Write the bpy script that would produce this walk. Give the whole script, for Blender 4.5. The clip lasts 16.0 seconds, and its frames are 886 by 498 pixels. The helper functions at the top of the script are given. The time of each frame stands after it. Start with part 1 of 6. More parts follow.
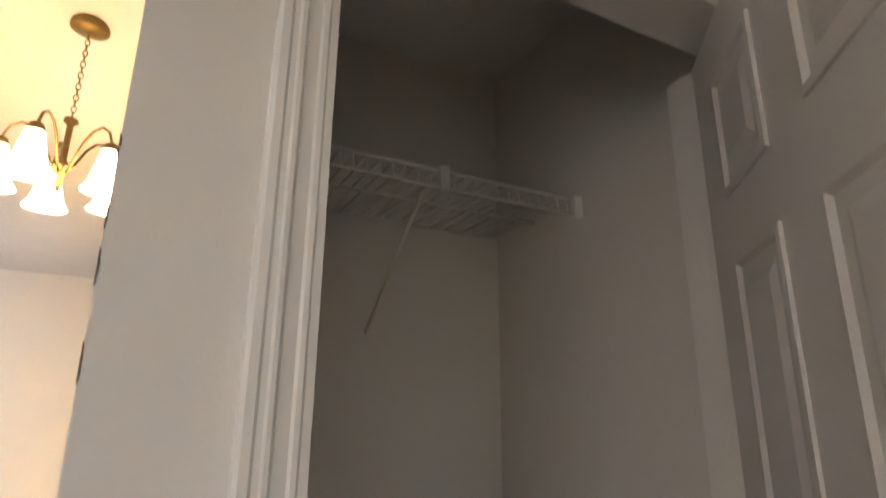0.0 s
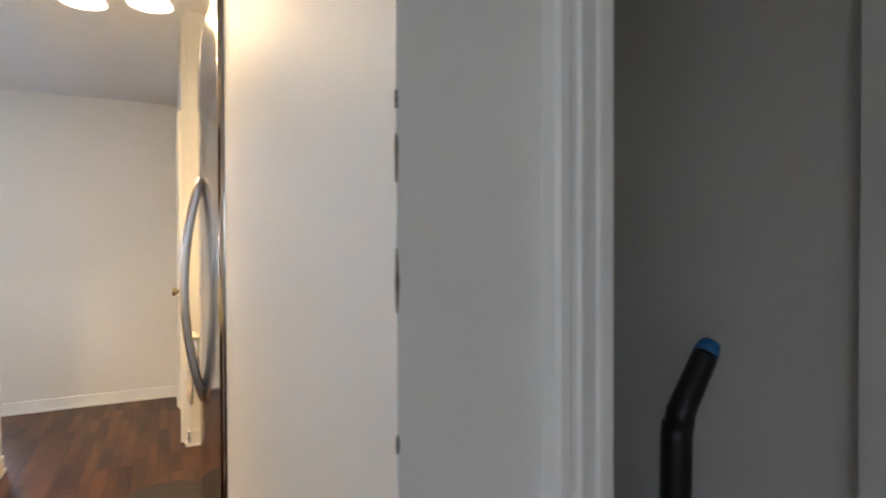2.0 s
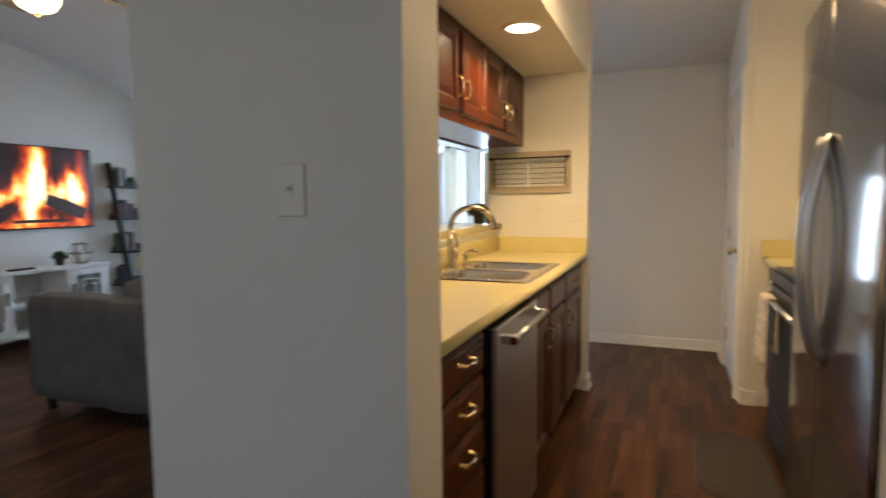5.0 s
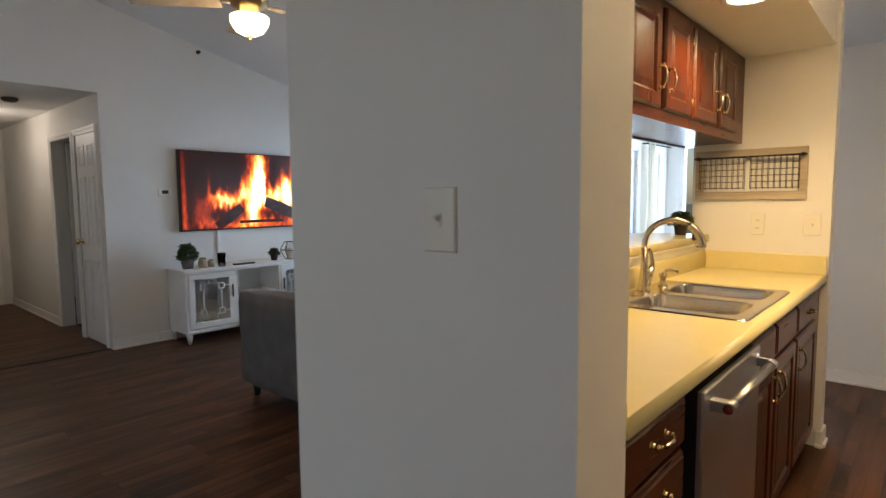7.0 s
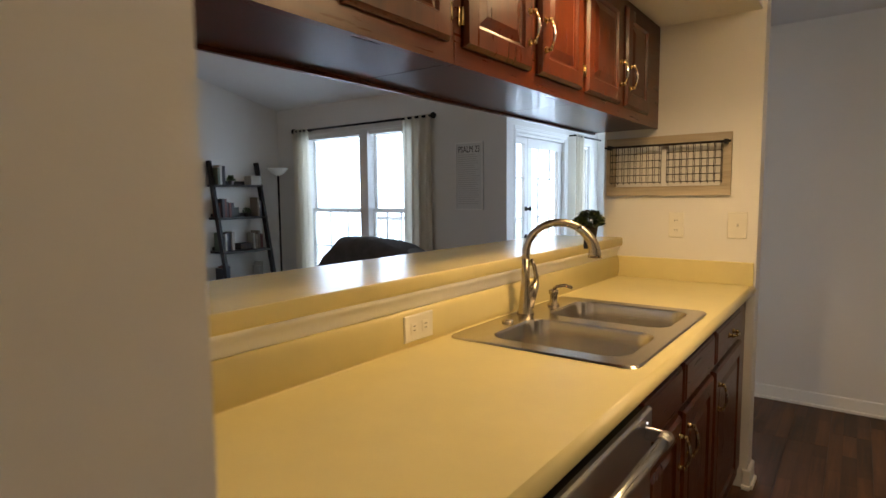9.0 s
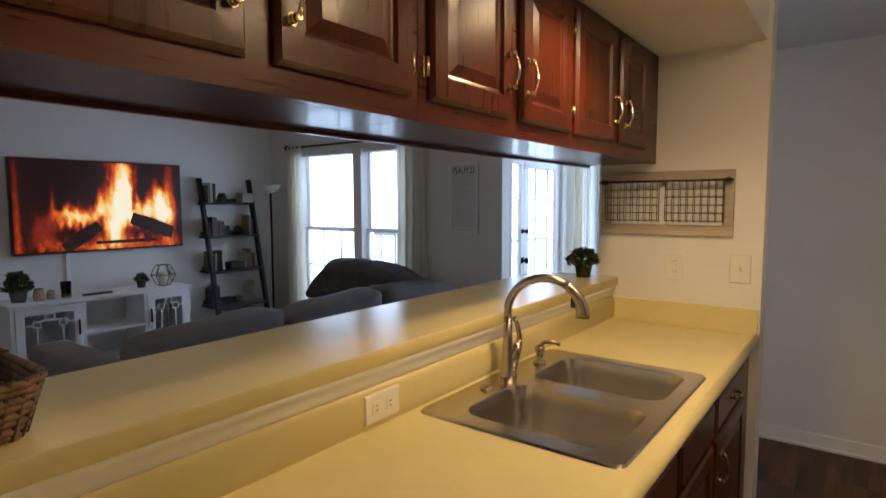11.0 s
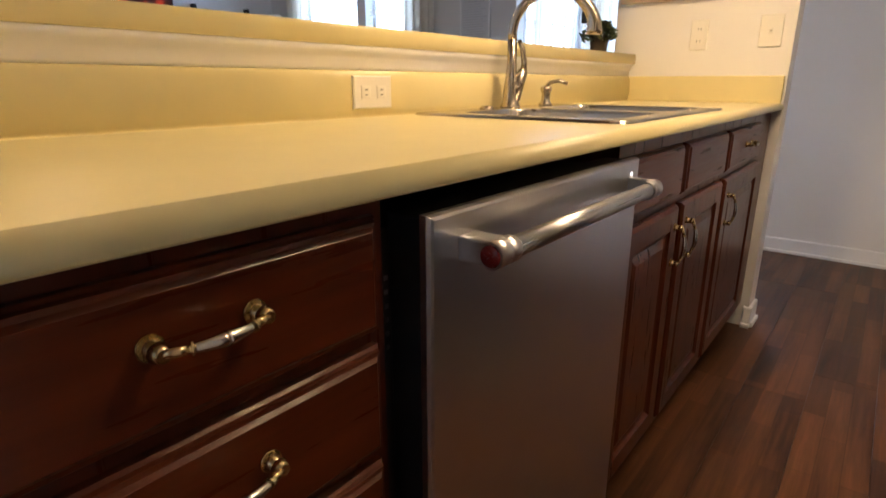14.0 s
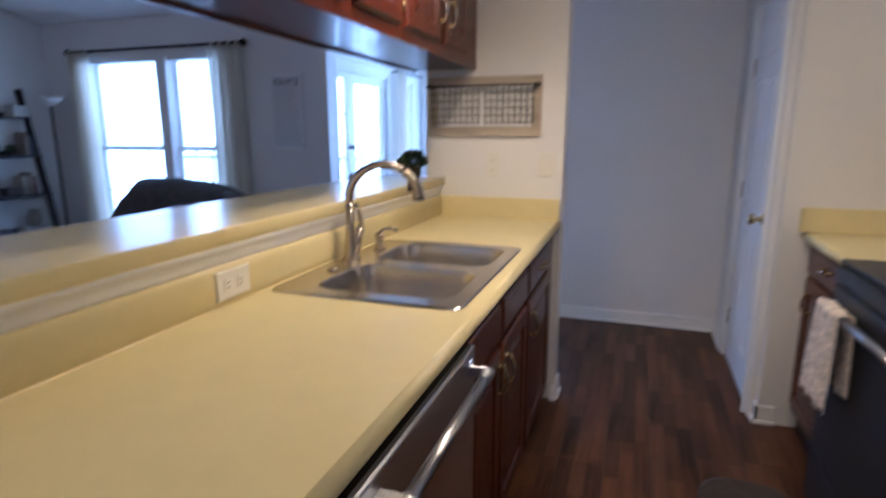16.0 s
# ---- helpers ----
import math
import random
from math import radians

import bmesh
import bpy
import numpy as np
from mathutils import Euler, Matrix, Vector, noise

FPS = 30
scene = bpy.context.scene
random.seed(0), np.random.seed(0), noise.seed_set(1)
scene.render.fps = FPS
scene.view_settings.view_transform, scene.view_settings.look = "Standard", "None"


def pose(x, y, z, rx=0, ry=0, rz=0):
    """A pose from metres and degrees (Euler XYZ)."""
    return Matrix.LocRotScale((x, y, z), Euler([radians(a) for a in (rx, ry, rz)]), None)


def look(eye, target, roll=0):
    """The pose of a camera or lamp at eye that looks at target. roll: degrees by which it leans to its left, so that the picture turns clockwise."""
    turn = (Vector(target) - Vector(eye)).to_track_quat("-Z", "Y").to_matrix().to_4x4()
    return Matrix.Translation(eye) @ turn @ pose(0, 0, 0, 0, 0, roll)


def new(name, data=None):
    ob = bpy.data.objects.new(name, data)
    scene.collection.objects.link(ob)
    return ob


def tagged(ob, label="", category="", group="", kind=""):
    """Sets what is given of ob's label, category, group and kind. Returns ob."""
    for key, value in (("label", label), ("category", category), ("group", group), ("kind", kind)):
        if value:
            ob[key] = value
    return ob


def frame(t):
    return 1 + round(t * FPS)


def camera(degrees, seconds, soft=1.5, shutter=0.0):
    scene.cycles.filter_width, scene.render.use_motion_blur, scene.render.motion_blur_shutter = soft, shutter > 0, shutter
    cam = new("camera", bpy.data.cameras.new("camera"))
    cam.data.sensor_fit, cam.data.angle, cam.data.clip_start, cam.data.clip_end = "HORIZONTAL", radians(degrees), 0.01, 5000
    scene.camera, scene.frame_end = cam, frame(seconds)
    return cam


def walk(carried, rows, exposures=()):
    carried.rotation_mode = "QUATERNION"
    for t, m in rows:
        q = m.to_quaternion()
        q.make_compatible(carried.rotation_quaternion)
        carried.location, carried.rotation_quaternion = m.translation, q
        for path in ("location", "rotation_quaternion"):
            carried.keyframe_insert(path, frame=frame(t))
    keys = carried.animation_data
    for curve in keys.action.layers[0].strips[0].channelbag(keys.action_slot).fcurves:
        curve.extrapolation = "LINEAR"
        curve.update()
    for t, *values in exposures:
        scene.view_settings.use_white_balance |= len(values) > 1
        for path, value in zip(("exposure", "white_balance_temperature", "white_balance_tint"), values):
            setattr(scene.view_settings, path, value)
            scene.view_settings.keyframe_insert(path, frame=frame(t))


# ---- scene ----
cam = camera(77.0, 16.0, shutter=0.5)
PATH = [
    (0, (1.572, -3.778, 1.392), (2.469, -2.087, 1.924), 0.5),
    (0.5, (1.583, -3.753, 1.306), (2.512, -2.017, 1.637), 0.5),
    (1, (1.555, -3.721, 1.213), (2.544, -1.987, 1.344), 0.8),
    (1.5, (1.451, -3.664, 1.237), (2.430, -1.919, 1.241), 0.6),
    (2, (1.407, -3.618, 1.235), (2.299, -1.829, 1.207), -0.2),
    (2.5, (1.361, -3.595, 1.234), (2.049, -1.719, 1.149), 0.6),
    (3, (1.216, -3.593, 1.24), (1.688, -1.654, 1.115), -0.1),
    (3.5, (1.17, -3.575, 1.241), (1.412, -1.596, 1.092), -0.4),
    (4, (1.162, -3.611, 1.239), (1.104, -1.618, 1.072), -0.6),
    (4.5, (1.123, -3.638, 1.229), (0.715, -1.687, 1.069), -0.8),
    (5, (1.09, -3.681, 1.249), (0.34, -1.834, 1.081), -0.6),
    (5.2, (1.068, -3.693, 1.251), (0.195, -1.902, 1.086), -0.6),
    (7.3, (0.99, -3.319, 1.316), (-0.33, -1.826, 1.14), -0.5),
    (7.5, (0.99, -3.238, 1.315), (-0.309, -1.727, 1.139), -0.6),
    (8, (1.017, -3.049, 1.308), (-0.231, -1.497, 1.12), -0.6),
    (8.5, (0.988, -2.883, 1.316), (-0.214, -1.297, 1.12), -0.5),
    (8.7, (0.96, -2.803, 1.307), (-0.228, -1.205, 1.121), -0.6),
    (10.8, (0.91, -2.512, 1.412), (-0.286, -0.921, 1.213), -0.3),
    (11, (0.914, -2.518, 1.443), (-0.285, -0.926, 1.278), -0.2),
    (11.5, (0.913, -2.525, 1.448), (-0.302, -0.938, 1.39), -0.2),
    (12, (0.905, -2.505, 1.338), (-0.323, -0.926, 1.303), -0.2),
    (12.5, (0.91, -2.493, 1.215), (-0.323, -0.924, 1.09), -0.2),
    (13, (0.922, -2.497, 1.142), (-0.307, -0.945, 0.86), -0.2),
    (13.5, (0.934, -2.489, 1.059), (-0.278, -0.96, 0.619), -0.2),
    (14, (0.945, -2.488, 0.986), (-0.245, -0.986, 0.414), 0.0),
    (14.5, (0.946, -2.485, 0.998), (-0.22, -1.008, 0.32), 0.0),
    (15, (0.931, -2.477, 1.088), (-0.207, -0.985, 0.397), -0.0),
    (15.5, (0.921, -2.533, 1.215), (-0.026, -0.888, 0.584), -0.1),
    (16, (0.923, -2.642, 1.321), (0.288, -0.79, 0.91), -0.0),
]
EXPOSURE = [(0, 1.16, 7900, 20), (0.5, 1.1, 7900, 20), (1, 1.0, 7700, 20), (1.5, 0.85, 7000, 17), (2, 0.52, 6400, 14), (2.5, 0.12, 6000, 12), (3, -0.18, 6000, 13), (3.5, -0.45, 6200, 14), (5, -0.5, 6900, 14), (7.5, -0.3, 6900, 15), (8.5, -0.75, 7000, 16),
            (10.8, -1.22, 6500, 19), (11.5, -1.16, 6400, 19), (12.5, -1.22, 6500, 20), (13, -1.25, 6600, 21), (13.5, -1.06, 6800, 22), (14, -0.28, 6100, 21), (14.5, 0.36, 5150, 21), (15, 0.15, 4650, 19), (15.5, -0.47, 4300, 19), (16, -0.85, 4750, 24)]
walk(cam, [(t, look(eye, target, roll)) for t, eye, target, roll in PATH], EXPOSURE)

# ---- light and sky ----
world = bpy.data.worlds.new("sky")
scene.world = world
world.use_nodes = True
wn = world.node_tree.nodes
sky = wn.new("ShaderNodeTexSky")
sky.sky_type, sky.sun_disc = "NISHITA", False
sky.sun_elevation, sky.sun_rotation = radians(35), radians(260)
world.node_tree.links.new(sky.outputs[0], wn["Background"].inputs[0])
wn["Background"].inputs[1].default_value = 0.12


def lamp(name, kind, m, energy, color, size=0.1, size_y=None, spot=None):
    data = bpy.data.lights.new(name, kind)
    data.energy, data.color = energy, color
    if kind == "AREA":
        data.size = size
        if size_y:
            data.shape, data.size_y = "RECTANGLE", size_y
    elif kind == "SUN":
        data.angle = radians(0.5)
    else:
        data.shadow_soft_size = size
    if spot:
        data.spot_size, data.spot_blend = radians(spot), 0.6
    ob = new(name, data)
    ob.matrix_world = m
    return ob


WARM, DAY = (1.0, 0.71, 0.35), (0.52, 0.74, 1.0)
PALE = (0.80, 0.89, 1.0)
lamp("sun", "SUN", look((-6, 1.2, 4.2), (0, 2.2, 0)), 3.0, (1, 0.95, 0.88))
lamp("window_daylight", "AREA", look((-3.5, 3.95, 1.5), (-3.5, 0, 1.5)), 1750, DAY, 9.0, 4.4)
# fill lamp for stub wall and entry, shining through an added unseen window
lamp("back_fill_light", "AREA", look((-1.2, -5.75, 1.7), (-1.2, 0, 1.2)), 19, PALE, 2.4, 1.8)
# weak fill lamp added out of view, to light closet and stub wall
lamp("entry_fill_light", "AREA", look((0.95, -5.6, 1.6), (0.95, 0, 1.2)), 1.4, PALE, 1.0, 1.4)
lamp("can_bulb", "SPOT", look((0.43, -1.03, 2.05), (0.43, -1.03, 0)), 75, WARM, 0.05, spot=150)
for i in range(5):
    a = radians(72 * i + 34.6)
    lamp("chandelier_bulb", "POINT", pose(1.19 + 0.21 * math.cos(a), -1.25 + 0.21 * math.sin(a), 2.19), 10.5, WARM, 0.035)
lamp("fan_bulb", "POINT", pose(-2.05, -1.65, 2.21), 10, WARM, 0.06)
lamp("hall_bulb", "POINT", pose(-6.3, -2.3, 2.1), 9, (1, 0.92, 0.82), 0.08)


# ---- materials ----
def nodes_of(name):
    m = bpy.data.materials.new(name)
    m.use_nodes = True
    nt = m.node_tree
    return m, nt, nt.nodes["Principled BSDF"], nt.links


def tex_noise(nt, scale, detail=4.0, stretch=(1, 1, 1), rough=0.55, space="Object"):
    co = nt.nodes.new("ShaderNodeTexCoord")
    mp = nt.nodes.new("ShaderNodeMapping")
    mp.inputs["Scale"].default_value = stretch
    no = nt.nodes.new("ShaderNodeTexNoise")
    no.inputs["Scale"].default_value, no.inputs["Detail"].default_value, no.inputs["Roughness"].default_value = scale, detail, rough
    nt.links.new(co.outputs[space], mp.inputs[0])
    nt.links.new(mp.outputs[0], no.inputs["Vector"])
    return no


def ramp(nt, src, stops):
    r = nt.nodes.new("ShaderNodeValToRGB")
    el = r.color_ramp.elements
    while len(el) < len(stops):
        el.new(0.5)
    for e, (p, c) in zip(el, stops):
        e.position, e.color = p, (*c, 1)
    nt.links.new(src, r.inputs[0])
    return r


def paint(name, color, rough=0.6, metal=0.0, vary=0.06, scale=3.0, bump=0.05, grain=180.0, stretch=(1, 1, 1), coat=0.0, rvary=0.1):
    """A surface with broad blotches, fine grain relief and uneven gloss."""
    m, nt, b, ln = nodes_of(name)
    big = tex_noise(nt, scale, 5, stretch)
    lo, hi = tuple(max(c * (1 - vary), 0) for c in color), tuple(min(c * (1 + vary), 1) for c in color)
    r = ramp(nt, big.outputs[0], [(0.3, lo), (0.7, hi)])
    ln.new(r.outputs[0], b.inputs["Base Color"])
    fine = tex_noise(nt, grain, 3, stretch)
    mr = nt.nodes.new("ShaderNodeMapRange")
    mr.inputs["To Min"].default_value, mr.inputs["To Max"].default_value = max(rough - rvary, 0.03), min(rough + rvary, 1)
    ln.new(fine.outputs[0], mr.inputs[0])
    ln.new(mr.outputs[0], b.inputs["Roughness"])
    if bump:
        bp = nt.nodes.new("ShaderNodeBump")
        bp.inputs["Strength"].default_value, bp.inputs["Distance"].default_value = bump, 0.002
        ln.new(fine.outputs[0], bp.inputs["Height"])
        ln.new(bp.outputs[0], b.inputs["Normal"])
    b.inputs["Metallic"].default_value, b.inputs["Coat Weight"].default_value = metal, coat
    return m


def timber(name, dark, light, along, rough=0.35, coat=0.3, scale=14.0, per_object=0.0):
    """Wood with stretched grain along the axis 'along' (0 x, 1 y, 2 z)."""
    m, nt, b, ln = nodes_of(name)
    st = [1.0, 1.0, 1.0]
    st[along] = 0.07
    g = tex_noise(nt, scale, 6, tuple(st), 0.62)
    h = tex_noise(nt, scale * 6, 3, tuple(st), 0.6)
    blot = tex_noise(nt, 2.2, 3)
    mix = nt.nodes.new("ShaderNodeMath")
    mix.operation = "MULTIPLY_ADD"
    ln.new(h.outputs[0], mix.inputs[0])
    mix.inputs[1].default_value = 0.35
    ln.new(g.outputs[0], mix.inputs[2])
    add = nt.nodes.new("ShaderNodeMath")
    add.operation = "MULTIPLY_ADD"
    ln.new(blot.outputs[0], add.inputs[0])
    add.inputs[1].default_value = 0.3
    ln.new(mix.outputs[0], add.inputs[2])
    src = add
    if per_object:
        oi = nt.nodes.new("ShaderNodeObjectInfo")
        ob = nt.nodes.new("ShaderNodeMath")
        ob.operation = "MULTIPLY_ADD"
        ln.new(oi.outputs["Random"], ob.inputs[0])
        ob.inputs[1].default_value = per_object
        ln.new(add.outputs[0], ob.inputs[2])
        src = ob
    mid = 0.5 + 0.175 + 0.15 + per_object / 2
    r = ramp(nt, src.outputs[0], [(max(mid - 0.26, 0), dark), (min(mid + 0.26, 1), light)])
    ln.new(r.outputs[0], b.inputs["Base Color"])
    bp = nt.nodes.new("ShaderNodeBump")
    bp.inputs["Strength"].default_value, bp.inputs["Distance"].default_value = 0.04, 0.0006
    ln.new(mix.outputs[0], bp.inputs["Height"])
    ln.new(bp.outputs[0], b.inputs["Normal"])
    mr = nt.nodes.new("ShaderNodeMapRange")
    mr.inputs["To Min"].default_value, mr.inputs["To Max"].default_value = rough - 0.06, rough + 0.12
    ln.new(h.outputs[0], mr.inputs[0])
    ln.new(mr.outputs[0], b.inputs["Roughness"])
    b.inputs["Coat Weight"].default_value, b.inputs["Coat Roughness"].default_value = coat, 0.12
    b.inputs["Specular IOR Level"].default_value = 0.3
    return m


def steel(name, color, rough, along=2):
    """Brushed steel, its fine lines running along one axis."""
    m, nt, b, ln = nodes_of(name)
    st = [1.0, 1.0, 1.0]
    st[along] = 0.01
    n = tex_noise(nt, 700, 2, tuple(st))
    mr = nt.nodes.new("ShaderNodeMapRange")
    mr.inputs["To Min"].default_value, mr.inputs["To Max"].default_value = rough - 0.02, rough + 0.02
    ln.new(n.outputs[0], mr.inputs[0])
    ln.new(mr.outputs[0], b.inputs["Roughness"])
    sm = tex_noise(nt, 4, 3)
    r = ramp(nt, sm.outputs[0], [(0.3, tuple(c * 0.93 for c in color)), (0.7, color)])
    ln.new(r.outputs[0], b.inputs["Base Color"])
    b.inputs["Metallic"].default_value = 1.0
    return m


def glow(name, color, strength):
    m, nt, b, ln = nodes_of(name)
    b.inputs["Base Color"].default_value = (0.9, 0.88, 0.85, 1)
    b.inputs["Emission Color"].default_value, b.inputs["Emission Strength"].default_value = (*color, 1), strength
    return m


def clear_glass(name, rough=0.02, tint=(1, 1, 1)):
    m, nt, b, ln = nodes_of(name)
    b.inputs["Base Color"].default_value = (*tint, 1)
    b.inputs["Roughness"].default_value, b.inputs["IOR"].default_value, b.inputs["Transmission Weight"].default_value = rough, 1.45, 1.0
    return m


WALL = paint("wall_paint", (0.80, 0.78, 0.74), 0.62, 0, 0.03, 1.2, 0.15, 240)
CEIL = paint("ceiling_paint", (0.80, 0.79, 0.77), 0.85, 0, 0.03, 1.0, 0.6, 160)
TRIM = paint("white_trim_paint", (0.87, 0.86, 0.83), 0.38, 0, 0.03, 4, 0.05, 120)
DOORW = paint("white_door_paint", (0.80, 0.79, 0.77), 0.42, 0, 0.03, 3, 0.08, 90, (1, 1, 0.1))
LEDGE = paint("cream_ledge_laminate", (0.745, 0.642, 0.32), 0.21, 0, 0.03, 9, 0.0, 60, rvary=0.025)
LAMI = paint("cream_laminate", (0.745, 0.642, 0.32), 0.33, 0, 0.03, 9, 0.0, 60, rvary=0.025)
CHERRY = timber("cherry_upright", (0.036, 0.0062, 0.0018), (0.092, 0.0168, 0.0040), 2, 0.27, 0.1)
CHERRYY = timber("cherry_level", (0.036, 0.0062, 0.0018), (0.092, 0.0168, 0.0040), 1, 0.27, 0.1)
UNDER = paint("cabinet_underside", (0.05, 0.013, 0.008), 0.32, 0, 0.15, 8, 0.0, 200, coat=0.22, rvary=0.05)
PLANK = timber("floor_plank_wood", (0.010, 0.0042, 0.0024), (0.125, 0.054, 0.026), 1, 0.34, 0.0, 11.0, 0.07)
# short staves printed within each plank, each of its own tone
pnt = PLANK.node_tree
pco = pnt.nodes.new("ShaderNodeTexCoord")
pbr = pnt.nodes.new("ShaderNodeTexBrick")
pmp = pnt.nodes.new("ShaderNodeMapping")
pmp.inputs["Rotation"].default_value = (0, 0, radians(90))
pbr.offset, pbr.offset_frequency = 0.37, 2
for key, val in (("Color1", (0.62, 0.62, 0.62, 1)), ("Color2", (1.35, 1.3, 1.22, 1)), ("Mortar", (0.7, 0.7, 0.7, 1)), ("Scale", 1.0), ("Mortar Size", 0.0012), ("Mortar Smooth", 0.3), ("Brick Width", 0.34), ("Row Height", 0.0598)):
    pbr.inputs[key].default_value = val
poi = pnt.nodes.new("ShaderNodeObjectInfo")
pvm = pnt.nodes.new("ShaderNodeVectorMath")
pvm.operation = "MULTIPLY_ADD"
pvm.inputs[1].default_value = (0, 37.0, 0)
pnt.links.new(poi.outputs["Random"], pvm.inputs[0])
pnt.links.new(pco.outputs["Object"], pvm.inputs[2])
pnt.links.new(pvm.outputs[0], pmp.inputs[0])
pnt.links.new(pmp.outputs[0], pbr.inputs["Vector"])
pmx = pnt.nodes.new("ShaderNodeMix")
pmx.data_type, pmx.blend_type = "RGBA", "MULTIPLY"
pmx.inputs["Factor"].default_value = 1.0
pbs = pnt.nodes["Principled BSDF"]
pbs.inputs["Specular IOR Level"].default_value = 0.16
pnt.links.new(pbs.inputs["Base Color"].links[0].from_socket, pmx.inputs[6])
pnt.links.new(pbr.outputs[0], pmx.inputs[7])
pnt.links.new(pmx.outputs[2], pbs.inputs["Base Color"])
GROUT = paint("dark_gap", (0.012, 0.008, 0.006), 0.9)
STEEL = steel("brushed_steel", (0.56, 0.56, 0.57), 0.28, 1)
STEELV = steel("brushed_steel_upright", (0.60, 0.60, 0.63), 0.29, 2)
FRIDGEST = steel("mirror_bright_stainless", (0.42, 0.39, 0.36), 0.10, 2)
SINKST = steel("sink_steel", (0.66, 0.62, 0.56), 0.23, 1)
NICKEL = steel("brushed_nickel", (0.52, 0.46, 0.37), 0.26, 2)
CHROME = paint("bright_metal", (0.62, 0.60, 0.55), 0.16, 1.0, 0.05, 30, 0.0, 300, rvary=0.03)
BRASS = paint("polished_brass", (0.72, 0.57, 0.30), 0.2, 1.0, 0.1, 30, 0.02, 300, rvary=0.08)
OLDBRASS = paint("antique_brass", (0.22, 0.145, 0.06), 0.32, 1.0, 0.2, 20, 0.05, 200)
PORC = paint("white_ceramic", (0.82, 0.8, 0.76), 0.2, 0, 0.02, 10, 0.0, 200)
PLATE = paint("ivory_plastic", (0.80, 0.77, 0.68), 0.35, 0, 0.02, 10, 0.0, 300)
BLACK = paint("black_plastic", (0.012, 0.012, 0.013), 0.4, 0, 0.2, 6, 0.05, 200)
IRON = paint("black_iron", (0.02, 0.017, 0.015), 0.45, 0.6, 0.2, 20, 0.1, 200)
SLOT = paint("dark_slot", (0.03, 0.025, 0.02), 0.6)
BLUE = paint("blue_plastic", (0.02, 0.16, 0.42), 0.45)
RED = paint("red_badge", (0.16, 0.012, 0.012), 0.25)
GREYWOOD = timber("weathered_pale_wood", (0.30, 0.24, 0.17), (0.56, 0.48, 0.37), 0, 0.7, 0.0, 16)
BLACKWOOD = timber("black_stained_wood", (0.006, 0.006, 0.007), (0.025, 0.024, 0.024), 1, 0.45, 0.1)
FABRIC = paint("grey_sofa_fabric", (0.15, 0.142, 0.138), 0.9, 0, 0.16, 8, 0.6, 420)
DARKFAB = paint("charcoal_throw", (0.085, 0.078, 0.075), 0.95, 0, 0.2, 10, 0.6, 300)
LINEN = paint("cream_linen", (0.72, 0.68, 0.60), 0.9, 0, 0.05, 10, 0.4, 500)
lm, lnt, lb, lln = nodes_of("sheer_linen")
lb.inputs["Base Color"].default_value, lb.inputs["Roughness"].default_value = (0.86, 0.82, 0.74, 1), 0.9
tr = lnt.nodes.new("ShaderNodeBsdfTranslucent")
tr.inputs[0].default_value = (0.90, 0.86, 0.78, 1)
mx = lnt.nodes.new("ShaderNodeMixShader")
weave = ramp(lnt, tex_noise(lnt, 300, 3, (1, 1, 0.2)).outputs[0], [(0.3, (0.62, 0.62, 0.62)), (0.7, (0.85, 0.85, 0.85))])
lln.new(weave.outputs[0], mx.inputs[0])
lln.new(lb.outputs[0], mx.inputs[1])
lln.new(tr.outputs[0], mx.inputs[2])
lln.new(mx.outputs[0], lnt.nodes["Material Output"].inputs[0])
SHEER = lm
TOWEL = paint("cream_towel", (0.74, 0.65, 0.54), 0.95, 0, 0.32, 46, 0.8, 350)
LEAF = paint("leaf_green", (0.05, 0.11, 0.03), 0.5, 0, 0.5, 40, 0.1, 200)
DARKLEAF = paint("dark_leaf_green", (0.06, 0.085, 0.032), 0.55, 0, 0.5, 40, 0.1, 200)
POTGREY = paint("grey_pot", (0.16, 0.15, 0.15), 0.5, 0.2, 0.2, 20)
POTDARK = paint("dark_pot", (0.05, 0.038, 0.028), 0.7, 0, 0.3, 20)
WICKER = paint("brown_wicker", (0.17, 0.10, 0.06), 0.75, 0, 0.5, 50, 0.5, 200)
MATM = paint("brown_floor_mat", (0.055, 0.04, 0.03), 0.8, 0, 0.2, 40, 0.6, 300)
GLASS = clear_glass("clear_glass")
FROST = glow("lit_frosted_glass", (1.0, 0.80, 0.50), 9.0)
CANLENS = glow("lit_can_lens", (1.0, 0.84, 0.6), 14.0)
FANGLOW = glow("lit_fan_bowl", (1.0, 0.84, 0.58), 7.0)
TEAL = paint("teal_paint", (0.10, 0.22, 0.20), 0.7)
CONCRETE = paint("balcony_concrete", (0.45, 0.44, 0.42), 0.85)
GRASS = paint("far_ground", (0.10, 0.12, 0.07), 0.95, 0, 0.4, 0.3)


# ---- building helpers ----
def box(bm, x0, y0, z0, x1, y1, z1, bevel=0.0, seg=2):
    vs = [bm.verts.new(p) for p in ((x0, y0, z0), (x1, y0, z0), (x1, y1, z0), (x0, y1, z0), (x0, y0, z1), (x1, y0, z1), (x1, y1, z1), (x0, y1, z1))]
    fs = [bm.faces.new([vs[i] for i in q]) for q in ((3, 2, 1, 0), (4, 5, 6, 7), (0, 1, 5, 4), (1, 2, 6, 5), (2, 3, 7, 6), (3, 0, 4, 7))]
    if bevel:
        es = list({e for f in fs for e in f.edges})
        bmesh.ops.bevel(bm, geom=es, offset=bevel, segments=seg, profile=0.5, affect="EDGES")
    return bm


def boxes(*rows, bevel=0.0):
    bm = bmesh.new()
    for r in rows:
        box(bm, *r, bevel=bevel)
    return bm


